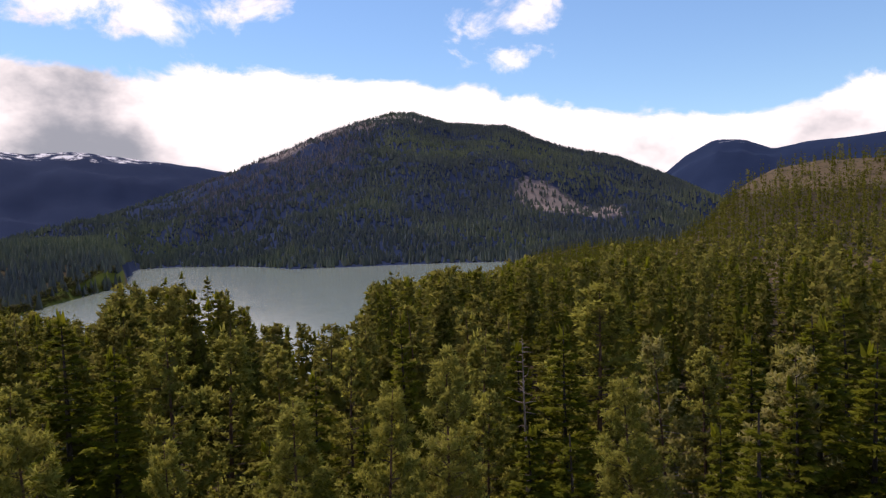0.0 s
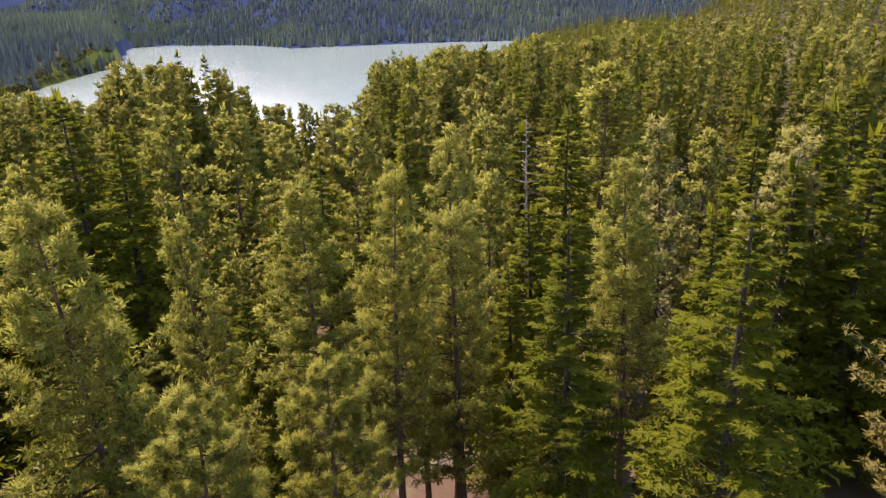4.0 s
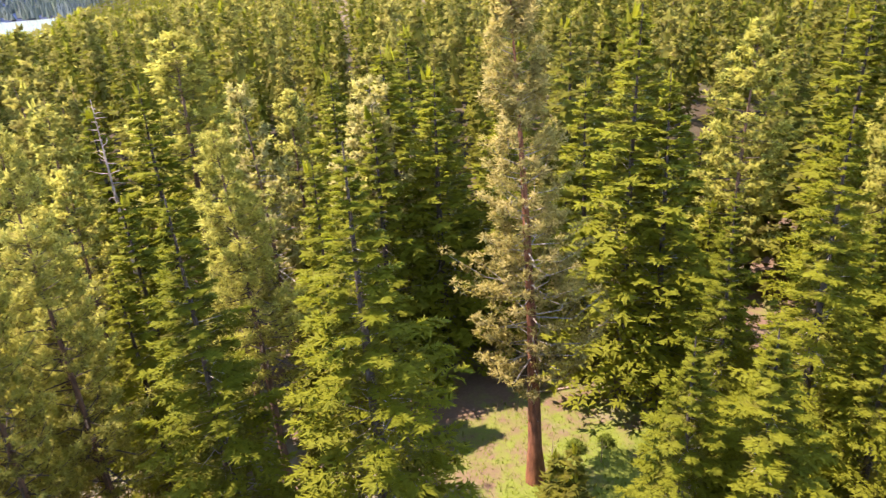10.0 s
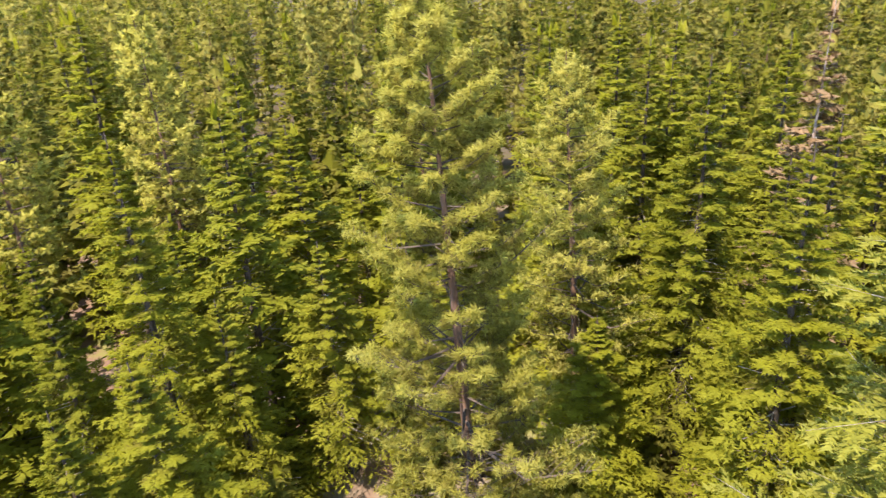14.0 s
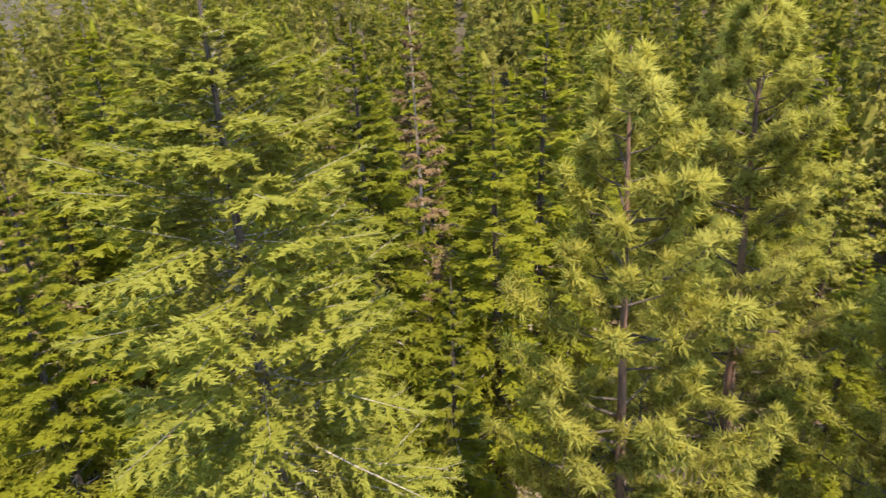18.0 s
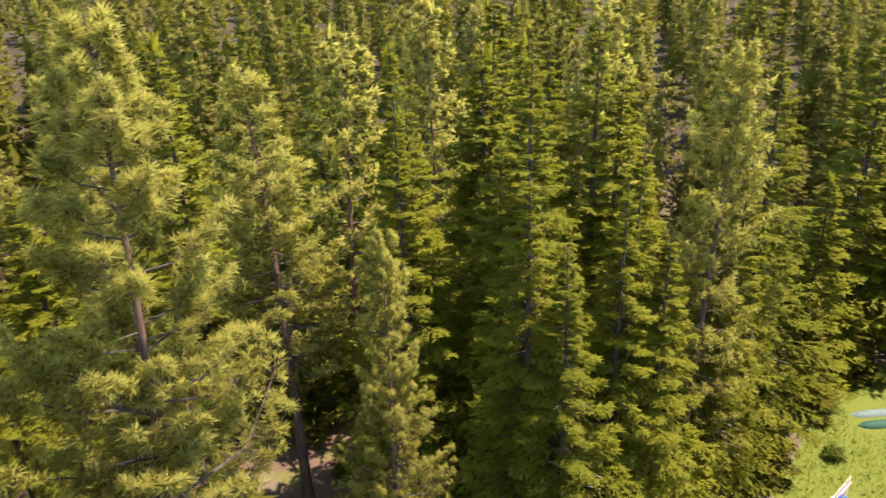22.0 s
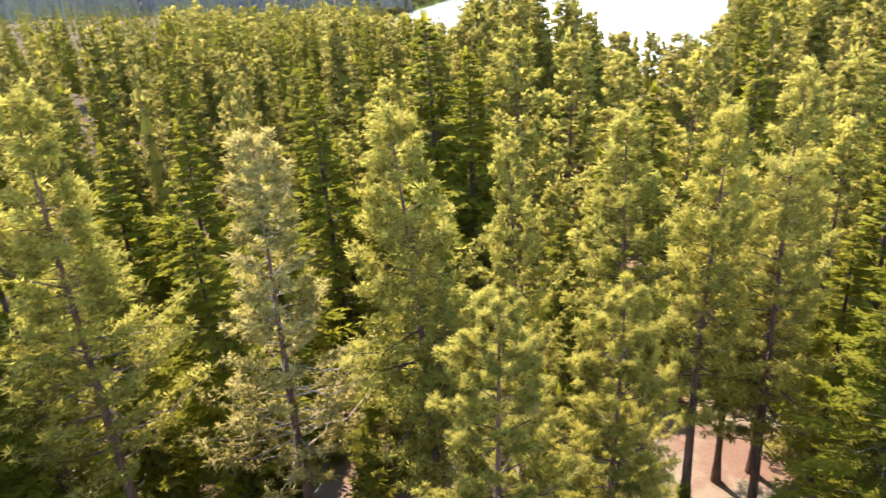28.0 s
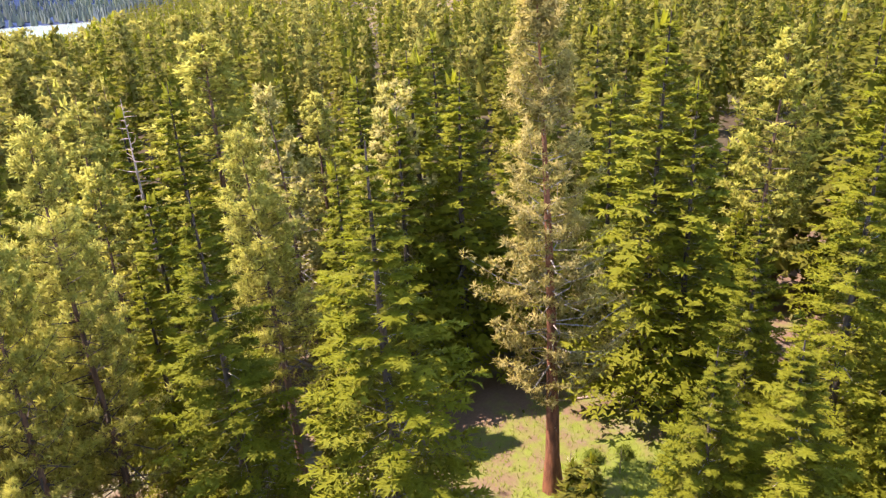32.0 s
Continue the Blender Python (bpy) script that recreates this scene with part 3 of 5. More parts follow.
def pine_parts(level, h, spread, base, thin=1.0):
    """A ponderosa: an open crown of rounded needle tufts along upswept limbs."""
    n, clumps, per, length, width = PINE_DETAIL[level]
    n = int(n * thin)
    t, line = trunk_line(h, 0.45)
    u = np.sort(rng.uniform(0, 1, n))
    z = h * (base + (0.985 - base) * u)
    a = np.arange(n) * 2.4 + rng.uniform(-0.5, 0.5, n)
    lobe = 1 + 0.2 * np.sin(2 * a + 9 * u + rng.uniform(0, 6.28)) + 0.14 * np.sin(3 * a - 14 * u + rng.uniform(0, 6.28))
    reach = spread * (0.09 + 0.93 * (1 - u) ** (0.74 if level < 3 else 1.0) * (0.72 + 0.28 * ramp(u, 0, 0.2))) * rng.uniform(0.62, 1.1, n) * lobe
    rise = -0.16 + 0.7 * u + rng.uniform(-0.14, 0.2, n)
    root = at_height(line, z, h)
    out = np.stack([np.cos(a), np.sin(a), rise], -1)
    elbow = root + out * (reach * 0.55)[:, None] - np.array([0, 0, 0.06]) * reach[:, None]
    end = root + np.stack([np.cos(a + 0.15), np.sin(a + 0.15), rise + 0.22], -1) * reach[:, None]
    thick = 0.012 + 0.013 * reach
    s1 = tubes(root, elbow, thick, thick * 0.65, 4 if level < 1 else 3)
    s2 = tubes(elbow, end, thick * 0.65, thick * 0.2, 3)
    # tufts sit on side twigs round the outer half of each limb, the last one at its end; short limbs carry few
    b = np.repeat(np.arange(n), clumps)
    slot = np.tile(np.arange(clumps), n)
    keep = slot < np.ceil(clumps * np.clip(0.2 + 1.7 * reach / spread, 0, 1))[b]
    b, slot = b[keep], slot[keep]
    f = np.clip(1.02 - 0.62 * (slot + rng.uniform(-0.3, 0.3, len(b)) * (slot > 0)) / max(clumps, 2), 0.36, 1.03)
    on = np.where((f < 0.55)[:, None], root[b] + (elbow - root)[b] * (f / 0.55)[:, None], elbow[b] + (end - elbow)[b] * ((f - 0.55) / 0.45)[:, None])
    swing = np.where(slot % 2, 1.0, -1.0) * (slot > 0) * rng.uniform(0.12, 0.34, len(b)) * reach[b] * (1.3 - f)
    across = np.stack([-np.sin(a), np.cos(a), 0 * a], -1)[b]
    tuft = on + across * swing[:, None] + np.stack([0 * f, 0 * f, rng.uniform(-0.05, 0.32, len(b))], -1)
    lift = unit(out[b] * 0.6 + across * np.sign(swing)[:, None] * 0.3 + np.array([0, 0, 0.7]))
    c = np.repeat(np.arange(len(tuft)), per)
    ball = unit(lift[c] * (0.4 if level < 2 else 0.6) + rng.normal(size=(len(c), 3)) * 0.75)
    way = unit(ball + rng.normal(size=ball.shape) * (0.4 if level < 2 else 0.5))
    size = rng.uniform(0.6, 1.3, len(tuft))[c] * rng.uniform(0.8, 1.1, len(c))
    leaf = blades(tuft[c] + ball * (length * size * (rng.uniform(0.1, 0.85, len(c)) if level < 2 else 0.28))[:, None], way, length * size, width * size, np.cross(way, rng.normal(size=way.shape)) if level < 1 else ball + 0.3 * rng.normal(size=ball.shape), ball + 0.3 * out[b][c], 0.75 if level < 2 else 0.6 if level < 3 else 0.3)
    # old brown needles close to the stem, fresh ones at the ends
    old = np.where(f < 0.72, (rng.uniform(0, 1, len(f)) < 0.6) * rng.uniform(0.2, 1.0, len(f)), -rng.uniform(0, 0.55, len(f)) * (f > 0.85))
    # farther crowns get a dark offset in place of missing self-shadow
    leaf = (*leaf, np.repeat(old[c] if level < 3 else 0.4 * np.maximum(old[c], -0.3) + (0.7 if level > 5 else 0.72), 3))
    if level > 1:
        leaf = topped(leaf, h, 5, 0.9 if level < 4 else 1.6)
    if level in (3, 4, 7):
        leaf = heart(leaf, h, spread, base, True)
    twig = tubes(on, tuft, np.full(len(on), 0.014), np.full(len(on), 0.008), 3)
    sticks = [s1] + ([s2] if level < 2 else []) + ([twig] if level < 1 else [])
    if level < 2:
        # short dead limbs under the crown
        k = int(16 * thin)
        zz = h * rng.uniform(max(base - 0.22, 0.12), base + 0.35, k)
        aa = rng.uniform(0, 6.28, k)
        st = at_height(line, zz, h)
        ll = rng.uniform(0.5, 1.9, k)
        sticks.append(tubes(st, st + np.stack([np.cos(aa), np.sin(aa), rng.uniform(-0.3, 0.1, k)], -1) * ll[:, None], np.full(k, 0.024), np.full(k, 0.006), 3))
    return t, line, sticks, leaf


def fir_parts(level, h, spread, base, thin=1.0, taper=0.98):
    """A Douglas fir: a cone of whorled boughs, each a drooping flat spray of side twigs."""
    n, twigs, per, length, width = FIR_DETAIL[level]
    n = int(n * thin)
    t, line = trunk_line(h, 0.15)
    whorl = 5
    step = np.floor(np.arange(n) / whorl) * whorl / n
    u = np.clip(step ** 1.04 + rng.uniform(-0.35, 0.35, n) * whorl / n, 0, 1)
    z = h * (base + (0.99 - base) * u)
    a = np.arange(n) * 6.283 / whorl + step * 61.0 + rng.uniform(-0.45, 0.45, n)
    reach = spread * (0.03 + 0.97 * (1 - u) ** taper) * rng.uniform(0.55, 1.12, n) * (1 + 0.13 * np.sin(2 * a + 8 * u)) * np.where(u < 0.1, 0.85, 1)
    tilt = -0.22 + 0.8 * u + rng.uniform(-0.28, 0.24, n) * (1.5 if taper < 0.6 else 1)
    root = at_height(line, z, h)
    flat = np.stack([np.cos(a), np.sin(a), 0 * a], -1)
    across = np.stack([-np.sin(a), np.cos(a), 0 * a], -1)

    def on_branch(k, f):
        rr = reach[k] * f
        return root[k] + flat[k] * rr[:, None] + np.stack([0 * f, 0 * f, rr * tilt[k] - 0.2 * reach[k] * f * f + 0.14 * reach[k] * f ** 4], -1)

    every = np.arange(n)
    mid, end = on_branch(every, np.full(n, 0.5)), on_branch(every, np.full(n, 1.0))
    thick = 0.008 + (0.009 if taper > 0.6 else 0.004) * reach
    some = slice(0, None, 1 if level < 1 else 2)
    sticks = [tubes(root[some], mid[some], thick[some], thick[some] * 0.6, 3)] + ([tubes(mid, end, thick * 0.6, thick * 0.15, 3)] if level < 1 else [])
    b = np.repeat(every, twigs)
    slot = np.tile(np.arange(twigs), n)
    f = np.clip(0.97 - 0.8 * ((slot + rng.uniform(-0.4, 0.4, len(b))) / twigs) ** 1.15, 0.1, 1.0)
    side = np.where(slot % 2, 1.0, -1.0)
    on = on_branch(b, f)
    way = unit(flat[b] * 0.8 + across[b] * (side * rng.uniform(0.45, 1.0, len(b)))[:, None] + np.stack([0 * f, 0 * f, tilt[b] * 0.5 + rng.uniform(-0.62, 0.16, len(b)) + (rng.uniform(-0.3, 0.5, len(b)) if taper < 0.6 else 0)], -1))
    run = (np.minimum(reach[b] * 0.42 * (1.12 - f), 1.25) + 0.08) * rng.uniform(0.75, 1.2, len(b))
    c = np.repeat(np.arange(len(b)), per)
    g = np.tile((np.arange(per) + 0.5) / per, len(b))
    start = on[c] + way[c] * (run[c] * g)[:, None] - np.stack([0 * g, 0 * g, 0.18 * run[c] * g * g], -1)
    wing = np.cross(way[c], np.array([0, 0, 1.0])) * np.where(np.arange(len(c)) % 2, 0.75, -0.75)[:, None]
    aim = unit(way[c] * 0.9 + wing + rng.normal(size=(len(c), 3)) * np.array([0.3, 0.3, 0.45]) + np.array([0, 0, 0.02]))
    size = rng.uniform(0.7, 1.25, len(c)) * (0.5 + 0.5 * np.minimum(1, reach[b][c] / (1.5 if level < 3 else 2.4)))
    soft = flat[b][c] * 0.65 + np.array([0, 0, 0.8]) + 0.45 * way[c]
    leaf = blades(start, aim, length * size, width * size, flat[b][c] * 0.5 + np.array([0, 0, 0.9]) + 0.5 * rng.normal(size=(len(c), 3)), soft, 0.5 if level < 3 else 0.2)
    # grey-brown inside, fresh shoots towards the ends of the boughs
    old = np.clip((0.5 - f) / 0.35, 0, 1)[c] - np.clip((f[c] + 0.5 * g - 0.85) / 0.5, 0, 1) * rng.uniform(0.1, 0.75, n)[b][c]
    # the offset on farther firs paints in the self-shadow they lack
    leaf = (*leaf, np.repeat(old if level < 3 else 0.4 * np.maximum(old, -0.3) + (0.75 if level > 6 else 0.62), 3))
    if level > 1:
        leaf = topped(leaf, h, 5, 1.2 if level < 4 else 2.0)
    if level in (3, 4, 6, 7):
        leaf = heart(leaf, h, spread, base, False)
    return t, line, sticks, leaf


def leader(h, count, length):
    """Upright sprays at the tip."""
    base = np.stack([rng.normal(size=count) * 0.08, rng.normal(size=count) * 0.08, h - length * rng.uniform(0.75, 1.0, count)], -1)
    way = unit(np.stack([rng.normal(size=count) * 0.12, rng.normal(size=count) * 0.12, np.ones(count)], -1))
    return blades(base, way, np.full(count, length), np.full(count, 0.3 * length), rng.normal(size=(count, 3)) * np.array([1, 1, 0.3]))


def topped(leaf, h, count, length):
    v, f, soft = leader(h, count, length)
    return np.vstack([leaf[0], v]), np.vstack([leaf[1], f + len(leaf[0])]), np.vstack([leaf[2], soft]), np.append(leaf[3], np.zeros(len(v)))


def join(pieces):
    verts, faces, at = [], [], 0
    for v, f in pieces:
        verts.append(v)
        faces.append(f + at)
        at += len(v)
    return np.vstack(verts), np.vstack(faces)


FORMS = {
    # kind: maker, needles, bark, height, spread, crown base, trunk radius, words
    "pine": (pine_parts, PINE, BARK_PINE, 30.0, 4.4, 0.30, 0.36, "ponderosa pine with yellow-green needle tufts and a dark trunk", "pine tree"),
    "fir": (fir_parts, FIR, BARK_FIR, 28.0, 4.6, 0.10, 0.33, "dense green Douglas fir with drooping layered branches", "fir tree"),
    "broad_fir": (fir_parts, PALE_FIR, BARK_FIR, 36.0, 6.4, 0.06, 0.42, "broad sunlit Douglas fir with grey lichened twigs and drooping branches", "fir tree"),
    "grey_pine": (pine_parts, GREY_PINE, BARK_PINE, 28.0, 4.2, 0.34, 0.3, "thin grey-green pine with bare twigs near its top", "pine tree"),
    "dying_pine": (pine_parts, BROWN, BARK_RED, 34.0, 4.4, 0.34, 0.5, "dying ponderosa pine with yellow-brown needles and a red trunk", "pine tree"),
    "dead_fir": (fir_parts, RUST, BARK_BARE, 30.0, 4.2, 0.2, 0.28, "dead fir with sparse rust-brown needles", "fir tree"),
}
MODELS = {}


def model(kind, level, variant):
    """A tree at the origin, built once: trunk, limbs and crown under an empty."""
    key = (kind, level, variant)
    if key not in MODELS:
        maker, needles, wood, h, spread, base, radius, words, category = FORMS[kind]
        base = base * (1 + 0.25 * ((variant % 3) - 1))
        thin = {"grey_pine": 0.85, "dead_fir": 0.6, "broad_fir": 2.0, "dying_pine": 1.35}.get(kind, 1.0)
        t, line, sticks, leaf = maker(level, h, spread, base, thin, 0.5) if kind == "broad_fir" else maker(level, h, spread, base, thin)
        root = new(kind)
        root.empty_display_size = 0.5
        tagged(root, words, category, "trees of the forest")
        pieces = [("trunk", trunk_mesh("trunk", line, t, radius, wood, 9 if level < 2 else 6))]
        v, f = join(sticks)
        pieces.append(("branchwork", mesh_of("branchwork", v, f, TWIG if kind != "pine" else BARK_FIR)))
        pieces.append(("crown", mesh_of("crown", leaf[0], leaf[1], needles, normals=leaf[2])))
        values(pieces[2][1], "age_shade", leaf[3])
        for name, me in pieces:
            piece = new(name, me)
            piece.parent = root
            if name != "trunk":
                tagged(piece, kind="stuff")
        MODELS[key] = [root, h, spread, False]
    return MODELS[key]


PLACED = []


def tree(kind, x, y, top, spread, lean=0.0, level=None, words=""):
    """Stand a tree at (x, y) with its tip at height top."""
    r = math.hypot(x, y)
    if level is None:
        level = 0 if r < 29 else 1 if r < 47 else 2 if r < 78 else 3
    wide = {"fir": 2.15, "pine": 1.5}.get(kind, 1.55)
    variant = len(PLACED) % 3 if level else len(PLACED) % 2
    entry = model(kind, level, variant)
    root, h, s, used = entry
    z = float(land(np.array([x]), np.array([y]))[0]) - 0.1
    top = min(top, float(tallest(np.array([x]), np.array([y]))[0]))
    m = pose(x, y, z, lean, 0, (len(PLACED) * 67) % 360) @ Matrix.Diagonal((wide * spread / s, wide * spread / s, (top - z) / h, 1))
    if used:
        ob = copy_thing(root, m @ Matrix.Diagonal((*(1 / k for k in root.scale), 1)))
    else:
        root.matrix_basis = m
        ob, entry[3] = root, True
    if words:
        ob["label"] = words
    PLACED.append((x, y))
    return ob


tree("pine", -8.2, 16.7, 26.8, 3.0)
tree("pine", -5.6, 21.8, 25.6, 2.7)
tree("pine", -16.6, 27.0, 30.2, 3.3)
tree("pine", -14.4, 34.7, 27.2, 2.4)
tree("pine", -8.6, 38.6, 28.0, 3.2)
tree("pine", -4.0, 35.2, 29.2, 2.6)
tree("pine", -0.3, 39.5, 30.2, 2.8)
tree("fir", 5.3, 33.0, 27.4, 3.2)
tree("pine", 10.5, 41.1, 28.1, 2.9)
tree("fir", 12.2, 27.8, 29.5, 3.8)
tree("pine", 14.6, 72.0, 30.9, 5.0)
tree("pine", -24.7, 60.7, 29.8, 3.6)
tree("pine", -22.0, 68.1, 28.9, 3.6)
tree("pine", -17.3, 71.5, 25.8, 3.0)
tree("pine", -15.3, 90.2, 26.7, 4.0)
tree("pine", -13.0, 103.7, 26.3, 4.0)
tree("pine", -4.3, 87.4, 27.5, 4.0)
tree("pine", 2.5, 79.4, 27.6, 3.4)
tree("grey_pine", 17.1, 56.9, 27.5, 3.0)
tree("grey_pine", 24.2, 52.0, 27.6, 3.0)
tree("fir", 28.7, 54.3, 29.3, 4.0)
tree("fir", -33.8, 60.9, 31.4, 4.0)
tree("fir", -28.8, 58.9, 28.3, 3.6)
tree("pine", 2.5, 57.4, 23.6, 2.6)
tree("pine", -2.9, 43.4, 23.5, 2.3)
tree("pine", -0.7, 45.4, 24.0, 2.4)
tree("pine", -4.4, 40.2, 21.3, 2.0)
tree("fir", 5.6, 51.1, 22.6, 3.0)
tree("fir", 3.5, 46.3, 19.5, 2.4)
tree("pine", -10.1, 68.8, 26.6, 3.0)
tree("dying_pine", 26.1, 32.5, 34.4, 3.2)
tree("fir", 38.7, 36.5, 32.2, 3.6)
tree("fir", 39.8, 33.8, 27.9, 3.2)
tree("fir", 34.6, 24.2, 23.0, 2.2)
tree("fir", 36.4, 19.5, 28.0, 3.0)
tree("fir", 27.0, 15.8, 20.3, 3.2)
tree("fir", 24.1, 18.2, 19.8, 2.6)
tree("fir", 45.4, 16.5, 27.4, 3.6)
tree("pine", 52.6, 36.9, 29.7, 3.4)
tree("pine", 65.6, 30.2, 29.5, 3.8)
tree("fir", 68.4, 38.0, 29.2, 3.6)
tree("fir", 54.5, 13.9, 23.4, 3.6)
tree("fir", 36.4, 64.7, 29.5, 4.0)
tree("fir", 53.5, 59.8, 28.7, 4.0)
tree("fir", 37.2, 15.5, 17.6, 2.4)
tree("pine", 27.8, 1.0, 34.5, 4.0)
tree("pine", 42.2, -6.2, 29.7, 3.2)
tree("fir", 44.6, -13.6, 25.5, 3.4)
tree("fir", 31.2, -14.6, 27.0, 3.2)
tree("dead_fir", 47.4, -22.5, 31.1, 3.2)
tree("fir", 64.7, -22.6, 24.1, 3.6)
tree("fir", 55.9, 18.5, 28.5, 3.2)
tree("fir", 64.4, 34.2, 31.9, 3.2)
tree("pine", 61.0, 27.4, 31.6, 3.2)
tree("fir", 36.1, -6.4, 15.9, 3.0)
tree("broad_fir", 11.7, -9.6, 36.1, 5.6)
tree("fir", 42.4, -13.6, 29.1, 3.0)
tree("fir", 11.5, -18.5, 26.0, 2.2)
tree("fir", 23.4, -32.3, 32.0, 3.2)
tree("dead_fir", 24.3, -38.8, 32.9, 3.0)
tree("fir", 17.3, -35.7, 29.6, 3.4)
tree("fir", 19.4, -47.8, 31.7, 3.6)
tree("fir", 49.2, -34.8, 31.8, 4.0)
tree("fir", 34.4, -17.1, 27.2, 3.2)
tree("pine", 3.8, -14.8, 34.7, 3.5)
tree("pine", 2.0, -21.6, 35.2, 3.6)
tree("pine", -3.9, -20.2, 35.2, 3.8)
tree("fir", 22.9, -30.4, 32.7, 3.4)
tree("pine", -16.9, -36.0, 30.5, 3.6)
tree("pine", -25.1, -40.6, 31.9, 3.4)
tree("pine", -14.6, -22.4, 26.1, 2.0)
tree("fir", -23.7, -31.9, 28.4, 3.2)
tree("fir", -34.3, -35.9, 30.0, 3.4)
tree("fir", -16.8, -49.1, 31.6, 3.2)
tree("fir", -36.0, -37.6, 33.1, 3.4)
tree("fir", -21.9, -29.9, 29.1, 3.0)
tree("fir", -28.1, -28.5, 25.9, 2.8)
tree("fir", -37.1, -27.1, 28.4, 3.2)
tree("fir", -26.9, -19.0, 25.8, 2.6)
tree("pine", -34.3, -18.4, 31.6, 2.6)
tree("fir", -42.7, -19.1, 30.0, 3.2)
tree("fir", -54.3, -19.7, 19.8, 2.6)
tree("fir", -37.8, -18.0, 25.5, 2.3)
tree("fir", -34.3, -30.6, 30.0, 3.2)
tree("pine", -45.8, -35.5, 32.7, 3.2)
tree("pine", -35.8, -43.1, 32.3, 3.0)
tree("fir", -79.6, -18.5, 23.8, 3.0)
tree("fir", -62.6, -20.2, 29.2, 3.4)
tree("pine", -102.5, -15.6, 28.0, 3.2)
tree("fir", -27.2, -25.4, 31.4, 3.4)
tree("fir", -35.8, -27.5, 31.9, 3.4)
tree("fir", -29.0, -19.8, 27.0, 3.0)
tree("fir", -22.7, -21.4, 26.8, 3.0)
tree("fir", -29.1, -17.8, 23.0, 2.6)
tree("fir", -22.5, -18.5, 24.1, 2.6)
tree("pine", -46.0, 5.0, 33.7, 3.6)
tree("fir", -41.3, 12.5, 34.7, 3.7)
tree("fir", -51.0, 10.9, 33.2, 3.8)
tree("fir", -46.4, 19.1, 32.5, 3.8)
tree("fir", -37.9, 18.3, 29.4, 3.2)
tree("fir", -57.6, 8.7, 29.6, 3.2)
tree("pine", -31.2, 18.1, 32.5, 3.6)
tree("grey_pine", -25.3, 25.6, 29.0, 3.4, words="pale grey-green ponderosa pine with brown inner needles")
tree("pine", -55.2, -0.6, 30.6, 2.3)
tree("pine", -88.9, -15.6, 31.2, 2.8)
tree("fir", -43.6, 15.3, 24.0, 2.7)
tree("fir", -62.3, 0.3, 28.0, 2.4)
tree("pine", -15.3, 25.9, 20.9, 2.2)
tree("fir", -37.8, 14.0, 23.9, 2.4)
tree("fir", -25.5, 36.0, 13.7, 2.4)
tree("fir", -45.5, 39.4, 25.6, 3.0)
tree("fir", -74.8, 200.9, 28.8, 3.6)
tree("fir", -65.1, 193.7, 27.6, 3.4)
tree("fir", -69.7, 176.0, 27.3, 3.4)
tree("fir", -80.1, 182.6, 27.8, 3.8)
tree("pine", -77.9, 167.1, 27.4, 4.0)
tree("pine", -50.4, 161.6, 23.9, 3.4)
tree("fir", -43.4, 153.3, 21.4, 3.2)
tree("fir", -34.6, 165.7, 18.9, 3.2)
tree("fir", -28.5, 161.8, 17.8, 3.0)
tree("pine", -24.3, 157.4, 16.7, 3.0)
tree("fir", -66.9, 133.6, 25.1, 3.4)
tree("pine", -74.5, 140.9, 23.3, 3.6)
tree("pine", -83.7, 147.4, 24.9, 3.8)
tree("pine", -77.7, 127.7, 25.7, 3.6)
tree("fir", -34.3, 327.4, 12.6, 3.6)
tree("fir", -26.6, 343.2, 18.7, 4.0)
tree("pine", -22.9, 348.4, 17.1, 4.2)
tree("pine", -16.6, 328.8, 13.8, 4.0)
tree("pine", -7.5, 339.1, 16.5, 4.0)
tree("fir", 0.8, 359.2, 19.5, 4.2)
tree("pine", 7.7, 349.1, 18.1, 4.0)
tree("fir", 16.7, 338.7, 15.6, 4.0)
tree("pine", 23.5, 358.4, 16.3, 4.2)
tree("fir", 37.6, 417.5, 18.4, 4.4)
tree("fir", -24.2, 187.7, 16.6, 3.4)
tree("pine", -75.5, 5.5, 31.0, 3.2)
tree("fir", -82.0, 3.0, 29.0, 3.4)
tree("pine", -88.5, 1.0, 31.0, 3.2)
tree("fir", -95.0, -0.5, 29.0, 3.4)
tree("pine", -79.0, 9.5, 30.0, 3.2)
tree("fir", -72.5, 7.5, 28.0, 3.2)
tree("fir", -60.0, 9.0, 30.0, 3.2)
tree("pine", -86.0, 6.5, 29.0, 3.2)
tree("fir", -92.0, -19.0, 28.0, 3.2)
tree("pine", -84.0, -17.0, 29.0, 3.0)
tree("fir", -76.0, -14.5, 26.0, 3.0)
tree("fir", -108.0, -8.0, 29.0, 3.4)
tree("pine", -107.0, -16.0, 30.0, 3.2)
tree("fir", -66.5, -15.5, 27.0, 3.0)
tree("fir", -84.0, 5.5, 30.0, 3.6)
tree("fir", -90.5, 4.5, 31.0, 3.6)
tree("fir", -71.0, 3.8, 27.0, 2.8)
tree("pine", -65.5, 6.0, 30.0, 3.4)
tree("pine", -54.0, 10.5, 31.0, 3.4)
tree("fir", -79.0, -0.5, 29.0, 3.2)
tree("pine", -85.5, -2.0, 30.0, 3.2)
tree("fir", -92.0, -3.2, 28.0, 3.2)
tree("fir", -99.0, -4.5, 29.0, 3.2)
tree("fir", 23.5, 48.5, 26.0, 3.2)
tree("fir", 29.5, 49.5, 28.0, 3.4)
tree("fir", 35.0, 47.0, 27.0, 3.2)
tree("fir", 41.0, 43.5, 26.0, 3.0)


